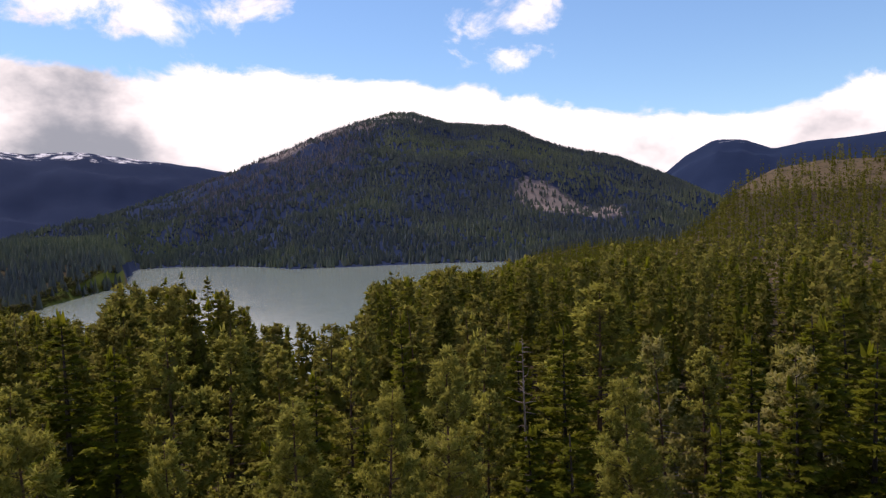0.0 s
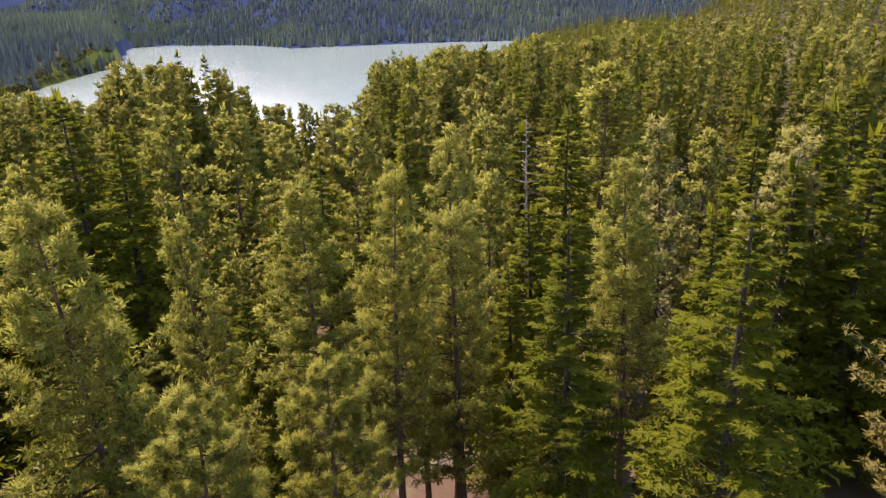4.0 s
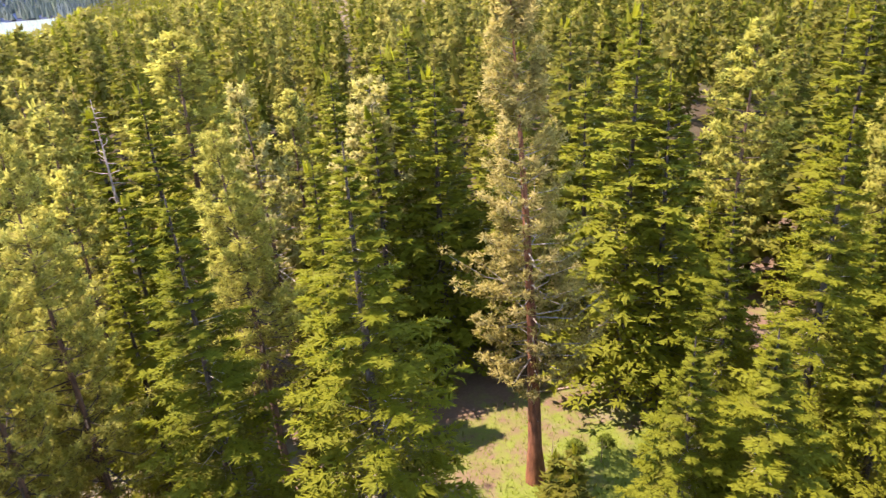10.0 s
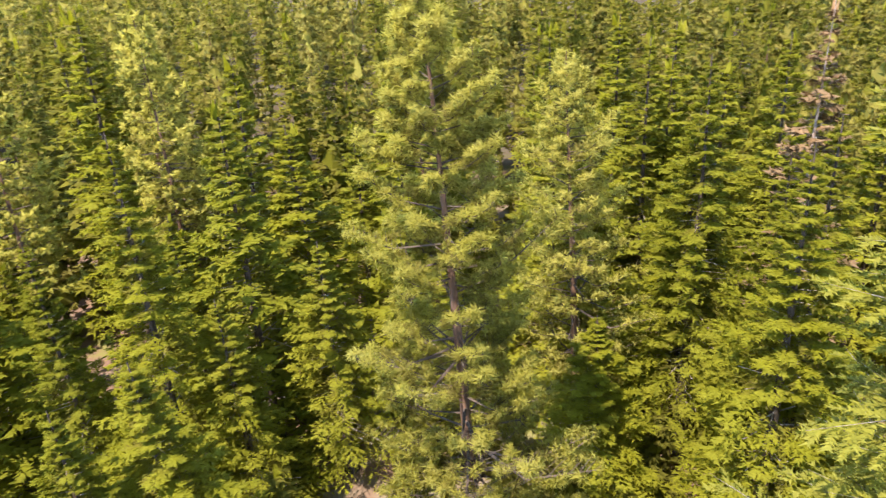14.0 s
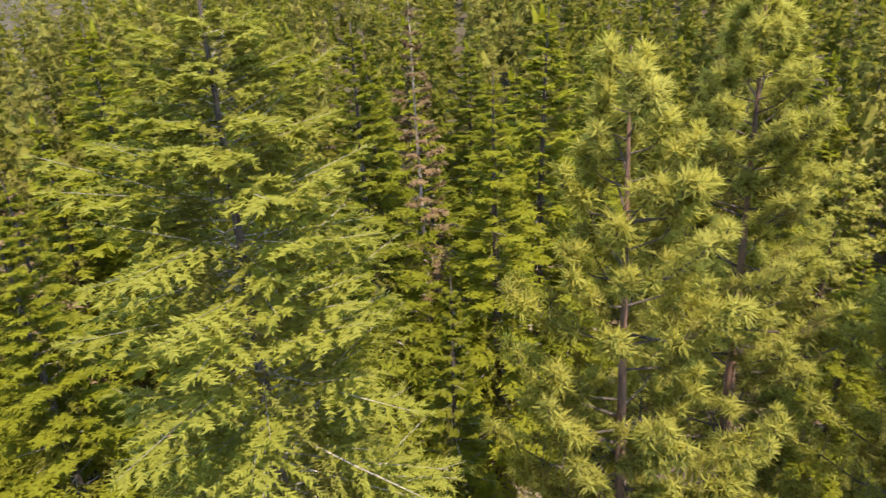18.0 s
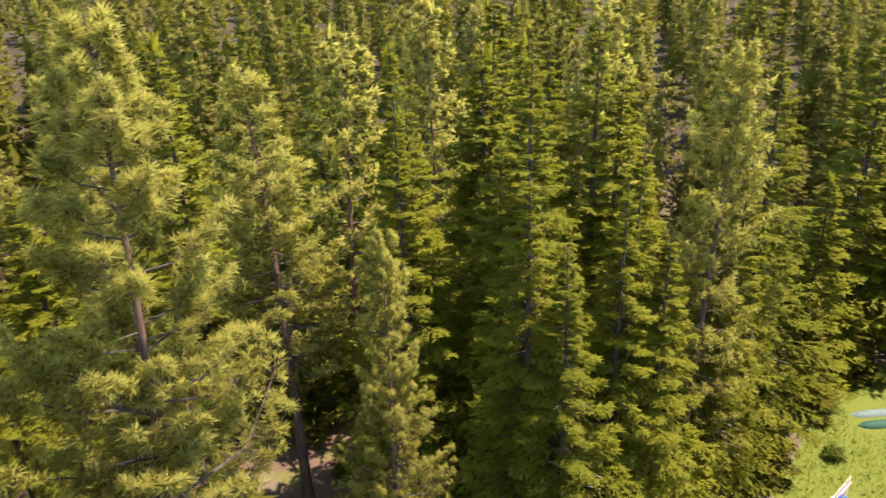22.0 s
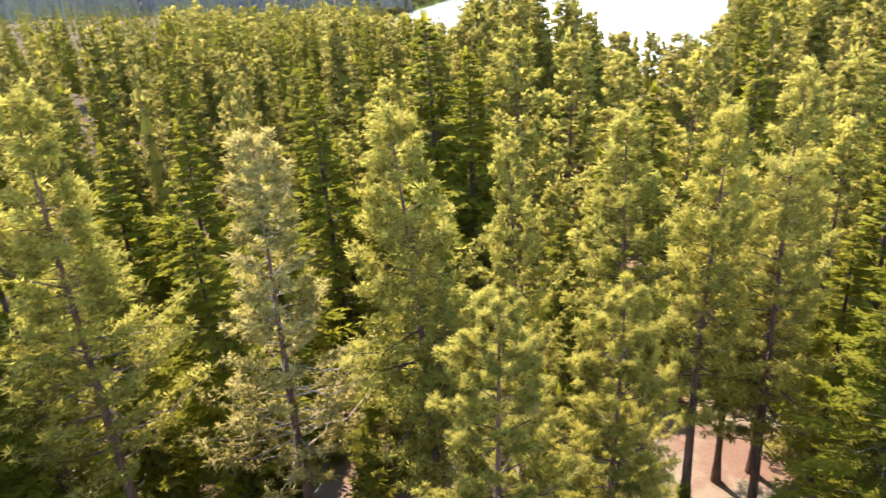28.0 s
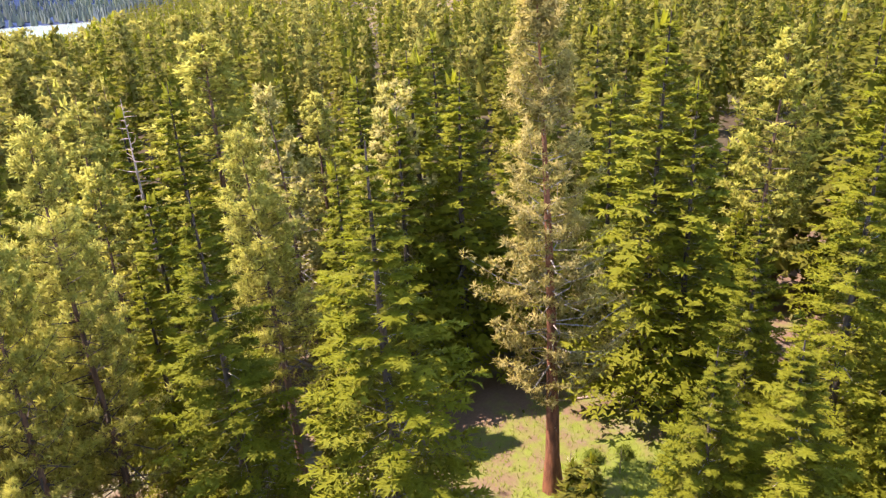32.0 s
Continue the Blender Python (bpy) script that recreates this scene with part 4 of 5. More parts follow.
# ---- the wider forest ----
def open_ground(x, y):
    """Where nothing grows: yard, track and glade."""
    yard = (x < -30) & (x > -72) & (y > -15.5 + 0.06 * (x + 40)) & (y < 5)
    track = (x <= -60) & (x > -101) & (np.abs(y - (-4 + (x + 60) * 0.16)) < 5.5)
    glade = ((x - 29) / 15) ** 2 + ((y - 35.5) / 10.5) ** 2 < 1
    lane = (np.abs(x + 3 + (y - 45) * 0.25) < 6) & (y > 36) & (y < 53)
    bank = (np.hypot(x - 60, y - 12) < 7)
    return yard | track | glade | lane | bank


def scatter(low, high, cell, bearings=(-180, 180), keep=1.0):
    """Uneven places in a ring."""
    n = int(2 * high / cell) + 1
    gx, gy = np.meshgrid(np.arange(n), np.arange(n))
    x = (gx.ravel() + rng.uniform(0, 1, n * n)) * cell - high
    y = (gy.ravel() + rng.uniform(0, 1, n * n)) * cell - high
    r, b = polar(x, y)
    ok = (r > low) & (r < high) & (b > bearings[0]) & (b < bearings[1]) & (rng.uniform(0, 1, n * n) < keep) & ~open_ground(x, y)
    return x[ok], y[ok]


def on_land(x, y):
    z = land(x, y)
    return z > LAKE_Z + 0.6, z


def clear_of(x, y, gap):
    px, py = np.array(PLACED).T
    return np.min(np.hypot(x[:, None] - px, y[:, None] - py), axis=1) > gap


def stand(name, x, y, z, tops, spreads, maker, level, material, words, base=0.2):
    """Many trees joined into one stuff object."""
    h, s = 28.0, 4.2
    forms = [maker(level, h, s, base) for _ in range(4)]
    verts, soft, tone, age_shade, kinds = [], [], [], [], rng.integers(0, 4, len(x))
    trunks = []
    for k, (t, line, sticks, leaf) in enumerate(forms):
        pick = np.where(kinds == k)[0]
        if not len(pick):
            continue
        a = rng.uniform(0, 6.28, len(pick))
        c, d = np.cos(a)[:, None], np.sin(a)[:, None]
        v = leaf[0]
        sx, sz = (spreads[pick] / s)[:, None], (tops[pick] / h)[:, None]
        vx = x[pick][:, None] + (v[:, 0] * c - v[:, 1] * d) * sx
        vy = y[pick][:, None] + (v[:, 0] * d + v[:, 1] * c) * sx
        vz = z[pick][:, None] + v[:, 2] * sz
        verts.append(np.stack([vx, vy, vz], -1).reshape(-1, 3))
        q = leaf[2]
        soft.append(np.stack([q[:, 0] * c - q[:, 1] * d, q[:, 0] * d + q[:, 1] * c, np.broadcast_to(q[:, 2], (len(pick), len(q)))], -1).reshape(-1, 3))
        tone.append(np.repeat(rng.uniform(0, 1, len(pick)), len(v)))
        age_shade.append(np.tile(leaf[3], len(pick)))
    verts = np.vstack(verts)
    me = mesh_of(name, verts, np.arange(len(verts)).reshape(-1, 3), material, normals=np.vstack(soft))
    values(me, "tone", np.concatenate(tone))
    values(me, "age_shade", np.concatenate(age_shade))
    ob = tagged(new(name, me), words, "forest", kind="stuff")
    if level < 4:
        foot = np.stack([x, y, z - 0.2], -1)
        tv, tf = tubes(foot, foot + np.stack([0 * x, 0 * x, tops * 0.97], -1), tops * 0.0105, tops * 0.001, 5)
        part = new("trunks", mesh_of("trunks", tv, tf, BARK_PINE))
        part.parent = ob
    return ob


x, y = scatter(41, 96, 6.7)
ok = clear_of(x, y, 4.8)
x, y = x[ok], y[ok]
order = np.argsort(np.hypot(x, y))
x, y = x[order], y[order]
tops = np.where(rng.uniform(0, 1, len(x)) < 0.42, rng.uniform(8, 18, len(x)), rng.uniform(18, 29.5, len(x))) * (1 - 0.12 * (np.hypot(x, y) < 60))
is_pine = rng.uniform(0, 1, len(x)) < np.where(polar(x, y)[1] > -15, 0.3, 0.22)
SINGLE = 190
for i in range(min(SINGLE, len(x))):
    tree("pine" if is_pine[i] else "fir", x[i], y[i], tops[i] + float(land(x[i:i+1], y[i:i+1])[0]), (1.5 + 0.062 * tops[i]) * rng.uniform(0.82, 1.12))
rest = np.arange(len(x)) >= SINGLE
outer = np.hypot(x, y) > 74
for level, part_of in ((2, rest & ~outer), (3, rest & outer)):
    for pick, maker, mat, name, words in ((part_of & is_pine, pine_parts, PINE, "pine_stand", "stand of ponderosa pines behind the near trees"), (part_of & ~is_pine, fir_parts, FIR, "fir_stand", "stand of green Douglas firs behind the near trees")):
        if pick.sum():
            stand(name, x[pick], y[pick], land(x[pick], y[pick]), tops[pick], rng.uniform(3.6, 5.0, pick.sum()), maker, level, mat, words)

# young firs under the tall trees
for first, last, cell, level, needles in ((22, 58, 4.6, 6, FIR), (58, 100, 5.6, 4, FIR)):
    x, y = scatter(first, last, cell, keep=0.85)
    ok = clear_of(x, y, 1.6)
    x, y = x[ok], y[ok]
    low = rng.uniform(3.0, 11, len(x))
    stand("young_firs", x, y, land(x, y), low, low * rng.uniform(0.22, 0.32, len(x)), fir_parts, level, needles, "young firs and saplings crowding under the tall trees", 0.04)


def wide_stand(low, high, cell, bearings, level, share, needles, words, keep=1.0, thin_top=False):
    x, y = scatter(low, high, cell, bearings, keep)
    ok, z = on_land(x, y)
    r, b = polar(x, y)
    if thin_top:
        sparse = np.maximum(hilltop(x, y, z), meadow(r, b))
        ok &= rng.uniform(0, 1, len(x)) > sparse * 0.93
    x, y, z = x[ok], y[ok], z[ok]
    far = ramp(np.hypot(x, y), 150, 300)
    tops = (14 - 3 * far) + (15.5 - 4 * far) * rng.uniform(0, 1, len(x)) ** 0.8
    room = tallest(x, y) - z
    tops = np.where(room < 40, np.minimum(room - 5 * rng.uniform(0, 1, len(x)) ** 2, 31), tops)
    x, y, z, tops = x[tops > 5], y[tops > 5], z[tops > 5], tops[tops > 5]
    for kind in (True, False):
        pick = (rng.uniform(0, 1, len(x)) < share) == kind
        stand("pine_wood" if kind else "fir_wood", x[pick], y[pick], z[pick], tops[pick], (1.2 + 0.13 * tops[pick]) * rng.uniform(0.85, 1.2, pick.sum()), pine_parts if kind else fir_parts, level, needles[0] if kind else needles[1], words)


wide_stand(96, 125, 8.0, (-180, 180), 3, 0.4, (PINE, FIR), "mixed conifer wood on gentle ground")
wide_stand(125, 160, 8.2, (-180, 180), 4, 0.4, (PINE, FIR), "mixed conifer wood on gentle ground")
wide_stand(160, 260, 8.6, (-125, 48), 4, 0.4, (PINE, FIR), "mixed conifer wood sloping to the lake")
wide_stand(160, 330, 9.5, (48, 180), 4, 0.4, (PINE, FIR), "mixed conifer wood rising behind the yard")
wide_stand(160, 330, 9.5, (-180, -125), 4, 0.3, (PINE, FIR), "mixed conifer wood rising in the distance")
wide_stand(260, 480, 7.6, (-75, 48), 7, 0.35, (PINE, FIR), "conifer wood between the lake and the hill", thin_top=True)


def cones(name, x, y, z, tall, wide, material, words):
    """Far firs, one ragged cone each."""
    n, m = len(x), 4
    a = np.linspace(0, 6.283, m, endpoint=False)[None] + rng.uniform(0, 6.28, (n, 1))
    ring = np.stack([x[:, None] + np.cos(a) * wide[:, None], y[:, None] + np.sin(a) * wide[:, None], z[:, None] + rng.uniform(-1.5, 3.0, (n, m))], -1)
    tip = np.stack([x, y, z + tall], -1)
    verts = np.stack([ring, np.roll(ring, -1, axis=1), np.repeat(tip[:, None], m, 1)], 2).reshape(-1, 3)
    me = mesh_of(name, verts, np.arange(len(verts)).reshape(-1, 3), material)
    values(me, "tone", np.repeat(rng.uniform(0, 1, n), 3 * m))
    return tagged(new(name, me), words, "forest", kind="stuff")


def hill_wood():
    x, y = scatter(480, 900, 9.0, (-60, 34))
    ok, z = on_land(x, y)
    r, b = polar(x, y)
    sparse = np.maximum(hilltop(x, y, z), meadow(r, b))
    ok &= rng.uniform(0, 1, len(x)) > sparse * 0.75
    ok &= ~((b > -7) & (b < 33) & (r > along(NEAR_SHORE, b)))
    x, y, z = x[ok], y[ok], z[ok]
    for low, high, first, last, cell in ((480, 760, 34, 48, 14), (330, 640, 48, 75, 13), (330, 760, 75, 180, 22), (330, 760, -180, -125, 22), (230, 760, -125, -75, 20)):
        ax, ay = scatter(low, high, cell, (first, last))
        x, y, z = np.append(x, ax), np.append(y, ay), np.append(z, land(ax, ay))
    stand("hill_wood", x, y, z - 0.5, rng.uniform(9, 21, len(x)), rng.uniform(2.0, 3.4, len(x)), fir_parts, 7, FIR, "pines and firs thinning out towards the bare hilltop", 0.1)


hill_wood()


def hilltop_pines():
    """Scattered pines on the dry crown of the hill."""
    b = rng.uniform(-36, -17, 170)
    r = rng.uniform(640, 870, len(b))
    x, y = -r * np.sin(np.radians(b)), r * np.cos(np.radians(b))
    tall = rng.uniform(5, 17, len(b))
    stand("hilltop_pines", x, y, land(x, y) - 0.4, tall, tall * rng.uniform(0.16, 0.24, len(b)), pine_parts, 7, PINE, "scattered pines on the dry bare hilltop", 0.1)


hilltop_pines()


def mountain_wood():
    """Firs on the slopes across the lake."""
    b = rng.uniform(-24, 62, 90000)
    r = np.sqrt(rng.uniform(690 ** 2, 3050 ** 2, len(b)))
    x, y = -r * np.sin(np.radians(b)), r * np.cos(np.radians(b))
    z = land(x, y)
    bare = np.exp(-(((b - 4.6) / 3.6) ** 2 + ((r - 2680) / 180) ** 2)) + 1.05 * scree_at(r, b) + 0.75 * ramp(b, 7, 11) * ramp(r, 2000, 2500)
    across = ((b > -7) & (b < 33) & (r > along(FAR_SHORE, b))) | ((b > 33) & (r > 700)) | ((b < -7) & (r > 1050))
    ok = (z > LAKE_Z + 0.6) & across & (r < 3000) & (rng.uniform(0, 1, len(b)) > bare * 0.9)
    x, y, z = x[ok], y[ok], z[ok]
    r, b = r[ok], b[ok]
    burnt = rng.uniform(0, 1, len(x)) < ramp(b, 5, 8) * (1 - ramp(b, 17, 22)) * ramp(r, 1700, 2300) * 0.8
    tall, wide = rng.uniform(9, 19, len(x)), rng.uniform(2.4, 4.2, len(x))
    cones("mountain_wood", x[~burnt], y[~burnt], z[~burnt] - 1, tall[~burnt], wide[~burnt], HAZED_NEEDLES, "dark, haze-tinted fir forest covering the mountain across the lake")
    cones("burnt_wood", x[burnt], y[burnt], z[burnt] - 1, tall[burnt], 0.6 * wide[burnt], DEAD_WOOD, "grey stand of dead firs on the mountain shoulder")


mountain_wood()


def shore_shrubs():
    """Light green willows on the low bank of the lake."""
    b = rng.uniform(24.5, 33, 500)
    r = along(FAR_SHORE, b) + 8 + 75 * rng.uniform(0, 1, len(b)) ** 1.5
    x, y = -r * np.sin(np.radians(b)), r * np.cos(np.radians(b))
    tall = rng.uniform(3, 7.5, len(b))
    stand("shore_shrubs", x, y, land(x, y) - 0.3, tall, tall * rng.uniform(0.5, 0.8, len(b)), pine_parts, 5, SHORE, "light green shrubs along the low lake bank", 0.02)


shore_shrubs()


# ---- the yard and the small things ----
def plain(name, colour, rough=0.6, metal=0.0, vary=0.25, scale=3.0, spec=0.4):
    mat, n, shader, _ = surface(name, rough, metal, spec)
    where = place_of(n)
    mottled = n.math("ADD", n.math("MULTIPLY", n.noise(where, scale, 5.0, 0.65), 0.6), n.math("MULTIPLY", n.noise(where, scale * 0.2, 3.0), 0.4))
    n.put(shader, "Base Color", n.mix(n.step(mottled, 0.3, 0.7), tuple(v * (1 - vary) for v in colour), tuple(min(1, v * (1 + vary * 0.6)) for v in colour)))
    relief(n, shader, mottled, 0.15, 0.01)
    return mat


ROOFING = plain("weathered_roofing", (0.26, 0.228, 0.2), 0.7, 0.0, 0.3, 2.0)
WALL_WOOD = plain("weathered_boards", (0.3, 0.23, 0.17), 0.85, 0.0, 0.35, 4.0)
CREAM = plain("cream_boards", (0.6, 0.52, 0.42), 0.8, 0.0, 0.2)
TARP_BLUE = plain("blue_tarpaulin", (0.01, 0.085, 0.36), 0.55, 0.0, 0.2)
CAR_BLUE = plain("dark_blue_paint", (0.014, 0.022, 0.05), 0.25, 0.2, 0.15, 1.0)
CAR_BLACK = plain("black_paint", (0.015, 0.016, 0.018), 0.3, 0.1, 0.15, 1.0)
CAR_RED = plain("red_paint", (0.45, 0.03, 0.025), 0.3, 0.1, 0.15, 1.0)
LOAD_GREY = plain("grey_canvas", (0.16, 0.165, 0.17), 0.85)
PALE = plain("pale_plastic", (0.6, 0.62, 0.6), 0.5)
RUBBER = plain("tyre_rubber", (0.02, 0.02, 0.02), 0.85)
RIM = plain("wheel_metal", (0.5, 0.5, 0.5), 0.35, 0.8)
GLASS = plain("tinted_glass", (0.05, 0.08, 0.1), 0.06, 0.0, 0.05, 1.0, 0.8)
LAMP_GLASS = plain("lamp_glass", (0.7, 0.7, 0.66), 0.15)
HULL_GREEN = plain("green_hull", (0.03, 0.095, 0.06), 0.8, spec=0.15)
HULL_PALE = plain("faded_hull", (0.13, 0.19, 0.165), 0.8, spec=0.15)
HULL_WHITE = plain("white_hull", (0.6, 0.62, 0.6), 0.4)
BIN_GREEN = plain("green_plastic", (0.02, 0.36, 0.24), 0.5)
MOSS_ROOF = plain("mossy_shingles", (0.19, 0.15, 0.12), 0.9, 0.0, 0.5, 1.2)
LOG_BARK = plain("cut_wood", (0.4, 0.28, 0.18), 0.9, 0.0, 0.35)


def part(name, bm, material, parent, label="", kind="", smooth=False):
    """Link a bmesh as one mesh under its parent."""
    me = bpy.data.meshes.new(name)
    bm.to_mesh(me)
    bm.free()
    me.materials.append(material)
    if smooth:
        me.polygons.foreach_set("use_smooth", np.full(len(me.polygons), True))
    ob = new(name, me)
    ob.parent = parent
    return tagged(ob, label, kind=kind)


def thing(name, label, category, m, group=""):
    ob = new(name)
    ob.empty_display_size = 0.3
    ob.matrix_world = m
    return tagged(ob, label, category, group)


def block(x0, y0, z0, x1, y1, z1, bevel=0.02):
    bm = bmesh.new()
    bmesh.ops.create_cube(bm, size=1.0, matrix=Matrix.Translation(((x0 + x1) / 2, (y0 + y1) / 2, (z0 + z1) / 2)) @ Matrix.Diagonal((x1 - x0, y1 - y0, z1 - z0, 1)))
    if bevel:
        bmesh.ops.bevel(bm, geom=bm.edges[:], offset=bevel, segments=1, affect="EDGES")
    return bm


def rod(a, b, r0, r1=None, sides=8):
    a, b = Vector(a), Vector(b)
    bm = bmesh.new()
    m = Matrix.Translation((a + b) / 2) @ (b - a).to_track_quat("Z", "Y").to_matrix().to_4x4()
    bmesh.ops.create_cone(bm, cap_ends=True, segments=sides, radius1=r0, radius2=r0 if r1 is None else r1, depth=(b - a).length, matrix=m)
    return bm


def loft(sections, closed=True):
    """A skin over rings of equal length."""
    bm = bmesh.new()
    rings = [[bm.verts.new(p) for p in ring] for ring in sections]
    count = len(rings[0])
    for one, two in zip(rings, rings[1:]):
        for i in range(count if closed else count - 1):
            bm.faces.new((one[i], one[(i + 1) % count], two[(i + 1) % count], two[i]))
    if closed:
        bm.faces.new(rings[0][::-1])
        bm.faces.new(rings[-1])
    bmesh.ops.recalc_face_normals(bm, faces=bm.faces[:])
    return bm


def roof_sheets(parent, x0, x1, y0, y1, z0, z1, width=0.32):
    """Long ribbed roofing sheets laid along y, from z0 at x0 to z1 at x1."""
    count = max(2, int(round(abs(x1 - x0) / width)))
    for i in range(count):
        a, b = i / count, (i + 1) / count
        xa, xb = x0 + (x1 - x0) * a, x0 + (x1 - x0) * b
        za, zb = z0 + (z1 - z0) * a, z0 + (z1 - z0) * b
        lift = random.uniform(0, 0.04)
        ends = (y0 + random.uniform(-0.06, 0.06), y1 + random.uniform(-0.06, 0.06))
        rings = [[(xa, y, za + 0.07 + lift), (xb - 0.055 * (x1 - x0) / abs(x1 - x0), y, zb + 0.03 + lift), (xb, y, zb - 0.03), (xa, y, za - 0.03)] for y in ends]
        part("roof_sheet", loft(rings), ROOFING, parent)


def build_cabin():
    cabin = thing("cabin", "weathered cabin with pale ribbed roofs at several levels", "cabin", pose(0, 0, 0))
    wall = part("wall", block(-45.3, -8.3, 0, -42.6, -3.2, 3.35), WALL_WOOD, cabin, "weathered board wall")
    part("wall", block(-42.6, -8.6, 0, -40.2, -0.8, 3.1), WALL_WOOD, cabin, "weathered board wall")
    part("wall", block(-40.2, -8.6, 0, -33.2, 5.3, 2.75), WALL_WOOD, cabin, "weathered board wall")
    roof = part("roof", block(-45.6, -8.6, 3.4, -42.4, -2.9, 3.5), ROOFING, cabin, "pale ribbed roof in dappled shade")
    roof_sheets(roof, -45.7, -42.4, -8.6, -2.9, 3.45, 3.75)
    roof = part("roof", block(-42.9, -6.0, 3.12, -40.0, -0.5, 3.2), ROOFING, cabin, "pale ribbed roof beside the upper one")
    roof_sheets(roof, -43.0, -40.0, -6.0, -0.5, 3.2, 3.45)
    roof = part("roof", block(-41.0, -9.0, 2.8, -32.6, 5.7, 2.9), ROOFING, cabin, "long pale ribbed front roof")
    roof_sheets(roof, -41.2, -36.9, -9.0, 5.7, 2.95, 3.75)
    roof_sheets(roof, -32.6, -36.9, -12.6, 5.7, 2.95, 3.75)
    part("wall", block(-37.0, -12.2, 0, -33.2, -8.65, 2.75), WALL_WOOD, cabin, "weathered board wall")
    part("gable", loft([[(-41.0, y, 2.8), (-32.8, y, 2.8), (-36.9, y, 3.72)] for y in (5.25, 5.4)]), WALL_WOOD, cabin)
    part("dormer", block(-42.55, -8.9, 2.6, -41.25, -6.1, 3.4, 0.04), CREAM, cabin, "cream boarded box above the roof")
    part("vent_pipe", rod((-38.6, 3.6, 3.2), (-38.6, 3.6, 4.1), 0.09), RIM, cabin)
    part("vent_pipe", rod((-39.6, 0.6, 3.1), (-39.6, 0.6, 3.7), 0.06), RIM, cabin)


build_cabin()


def build_lean_to():
    shelter = thing("lean_to", "pole lean-to covered by a blue tarpaulin beside the cabin", "shelter", pose(0, 0, 0))
    for x, y in ((-42.2, -11.0), (-42.2, -9.1), (-39.9, -11.0), (-39.9, -9.1)):
        part("post", rod((x, y, 0), (x, y, 2.3), 0.06), WALL_WOOD, shelter)
    bm = bmesh.new()
    bmesh.ops.create_grid(bm, x_segments=14, y_segments=12, size=0.5, matrix=Matrix.Translation((-41.05, -10.05, 2.3)) @ Matrix.Diagonal((2.7, 2.3, 1, 1)))
    for v in bm.verts:
        u, w = (v.co.x + 41.05) / 1.35, (v.co.y + 10.05) / 1.15
        v.co.z += 0.05 * math.sin(5 * u) * math.cos(4 * w) - 0.16 * (1 - u * u) * (1 - w * w) - 0.12 * (u + 1)
    bmesh.ops.solidify(bm, geom=bm.faces[:], thickness=0.012)
    part("tarpaulin", bm, TARP_BLUE, shelter, "sagging bright blue tarpaulin", smooth=True)


build_lean_to()


def build_screen():
    fence = thing("board_screen", "pale upright board screen beside the tarpaulin", "fence", pose(0, 0, 0))
    for i in range(22):
        x = -44.7 + i * 0.3
        part("board", block(x, -11.45 + 0.03 * (i % 2), 0, x + 0.27, -11.4 + 0.03 * (i % 2), 2.3 + random.uniform(-0.12, 0.12), 0), CREAM, fence)
    part("rail", block(-44.7, -11.37, 1.7, -38.1, -11.32, 1.8, 0), CREAM, fence)


build_screen()


def vehicle(name, label, category, m, paint, length, width, height, cab, bed=False):
    """A car or pickup, front towards +x: cab gives where the glasshouse starts and ends along the body."""
    car = thing(name, label, category, m)
    h, w, half = height, width / 2, length / 2

    def ring(x, low, top, wide, tuck=0.9):
        return [(x, -wide, low), (x, wide, low), (x, wide, (low + top) * 0.55), (x, wide * tuck, top), (x, -wide * tuck, top), (x, -wide, (low + top) * 0.55)]

    belt = h * 0.56
    part("body", loft([ring(-half, 0.35, belt * 0.9, w * 0.9), ring(-half + 0.2, 0.28, belt, w), ring(cab[1] , 0.25, belt, w), ring(half - 0.9, 0.25, belt * 0.93, w), ring(half - 0.15, 0.3, belt * 0.8, w * 0.95), ring(half, 0.4, belt * 0.62, w * 0.85)]), paint, car)
    a, b = cab
    part("glasshouse", loft([[(a - 0.15, -w * 0.9, belt - 0.02), (a - 0.15, w * 0.9, belt - 0.02), (b + 0.5, w * 0.9, belt - 0.02), (b + 0.5, -w * 0.9, belt - 0.02)], [(a + 0.15, -w * 0.76, h - 0.06), (a + 0.15, w * 0.76, h - 0.06), (b - 0.25, w * 0.76, h - 0.06), (b - 0.25, -w * 0.76, h - 0.06)]]), GLASS, car, "dark reflecting windows")
    part("roof", block(a + 0.12, -w * 0.78, h - 0.07, b - 0.22, w * 0.78, h, 0.03), paint, car)
    for s in (-1, 1):
        part("mirror", block(b + 0.15, s * w * 1.0 - 0.1, belt, b + 0.35, s * w * 1.0 + 0.12 * s + 0.1, belt + 0.2, 0.03), PALE, car)
        part("headlight", block(half - 0.14, s * w * 0.68 - 0.18, belt * 0.58, half + 0.02, s * w * 0.68 + 0.18, belt * 0.76, 0.03), LAMP_GLASS, car)
        for x in (-half + 0.85, half - 0.9):
            wheel = part("wheel", rod((x, s * (w - 0.24), 0.33), (x, s * (w + 0.01), 0.33), 0.33, sides=18), RUBBER, car)
            part("rim", rod((x, s * (w - 0.05), 0.33), (x, s * (w + 0.025), 0.33), 0.2, sides=12), RIM, wheel)
    if bed:
        part("bed_cover", block(-half + 0.12, -w * 0.84, belt, a - 0.25, w * 0.84, belt + 0.12, 0.04), LOAD_GREY, car, "grey load cover on the bed")
    return car


vehicle("car", "dark blue car parked behind the cabin on the dirt", "car", pose(-52.1, -4.35, 0, 0, 0, 2), CAR_BLUE, 4.6, 1.85, 1.6, (-2.0, 0.7))
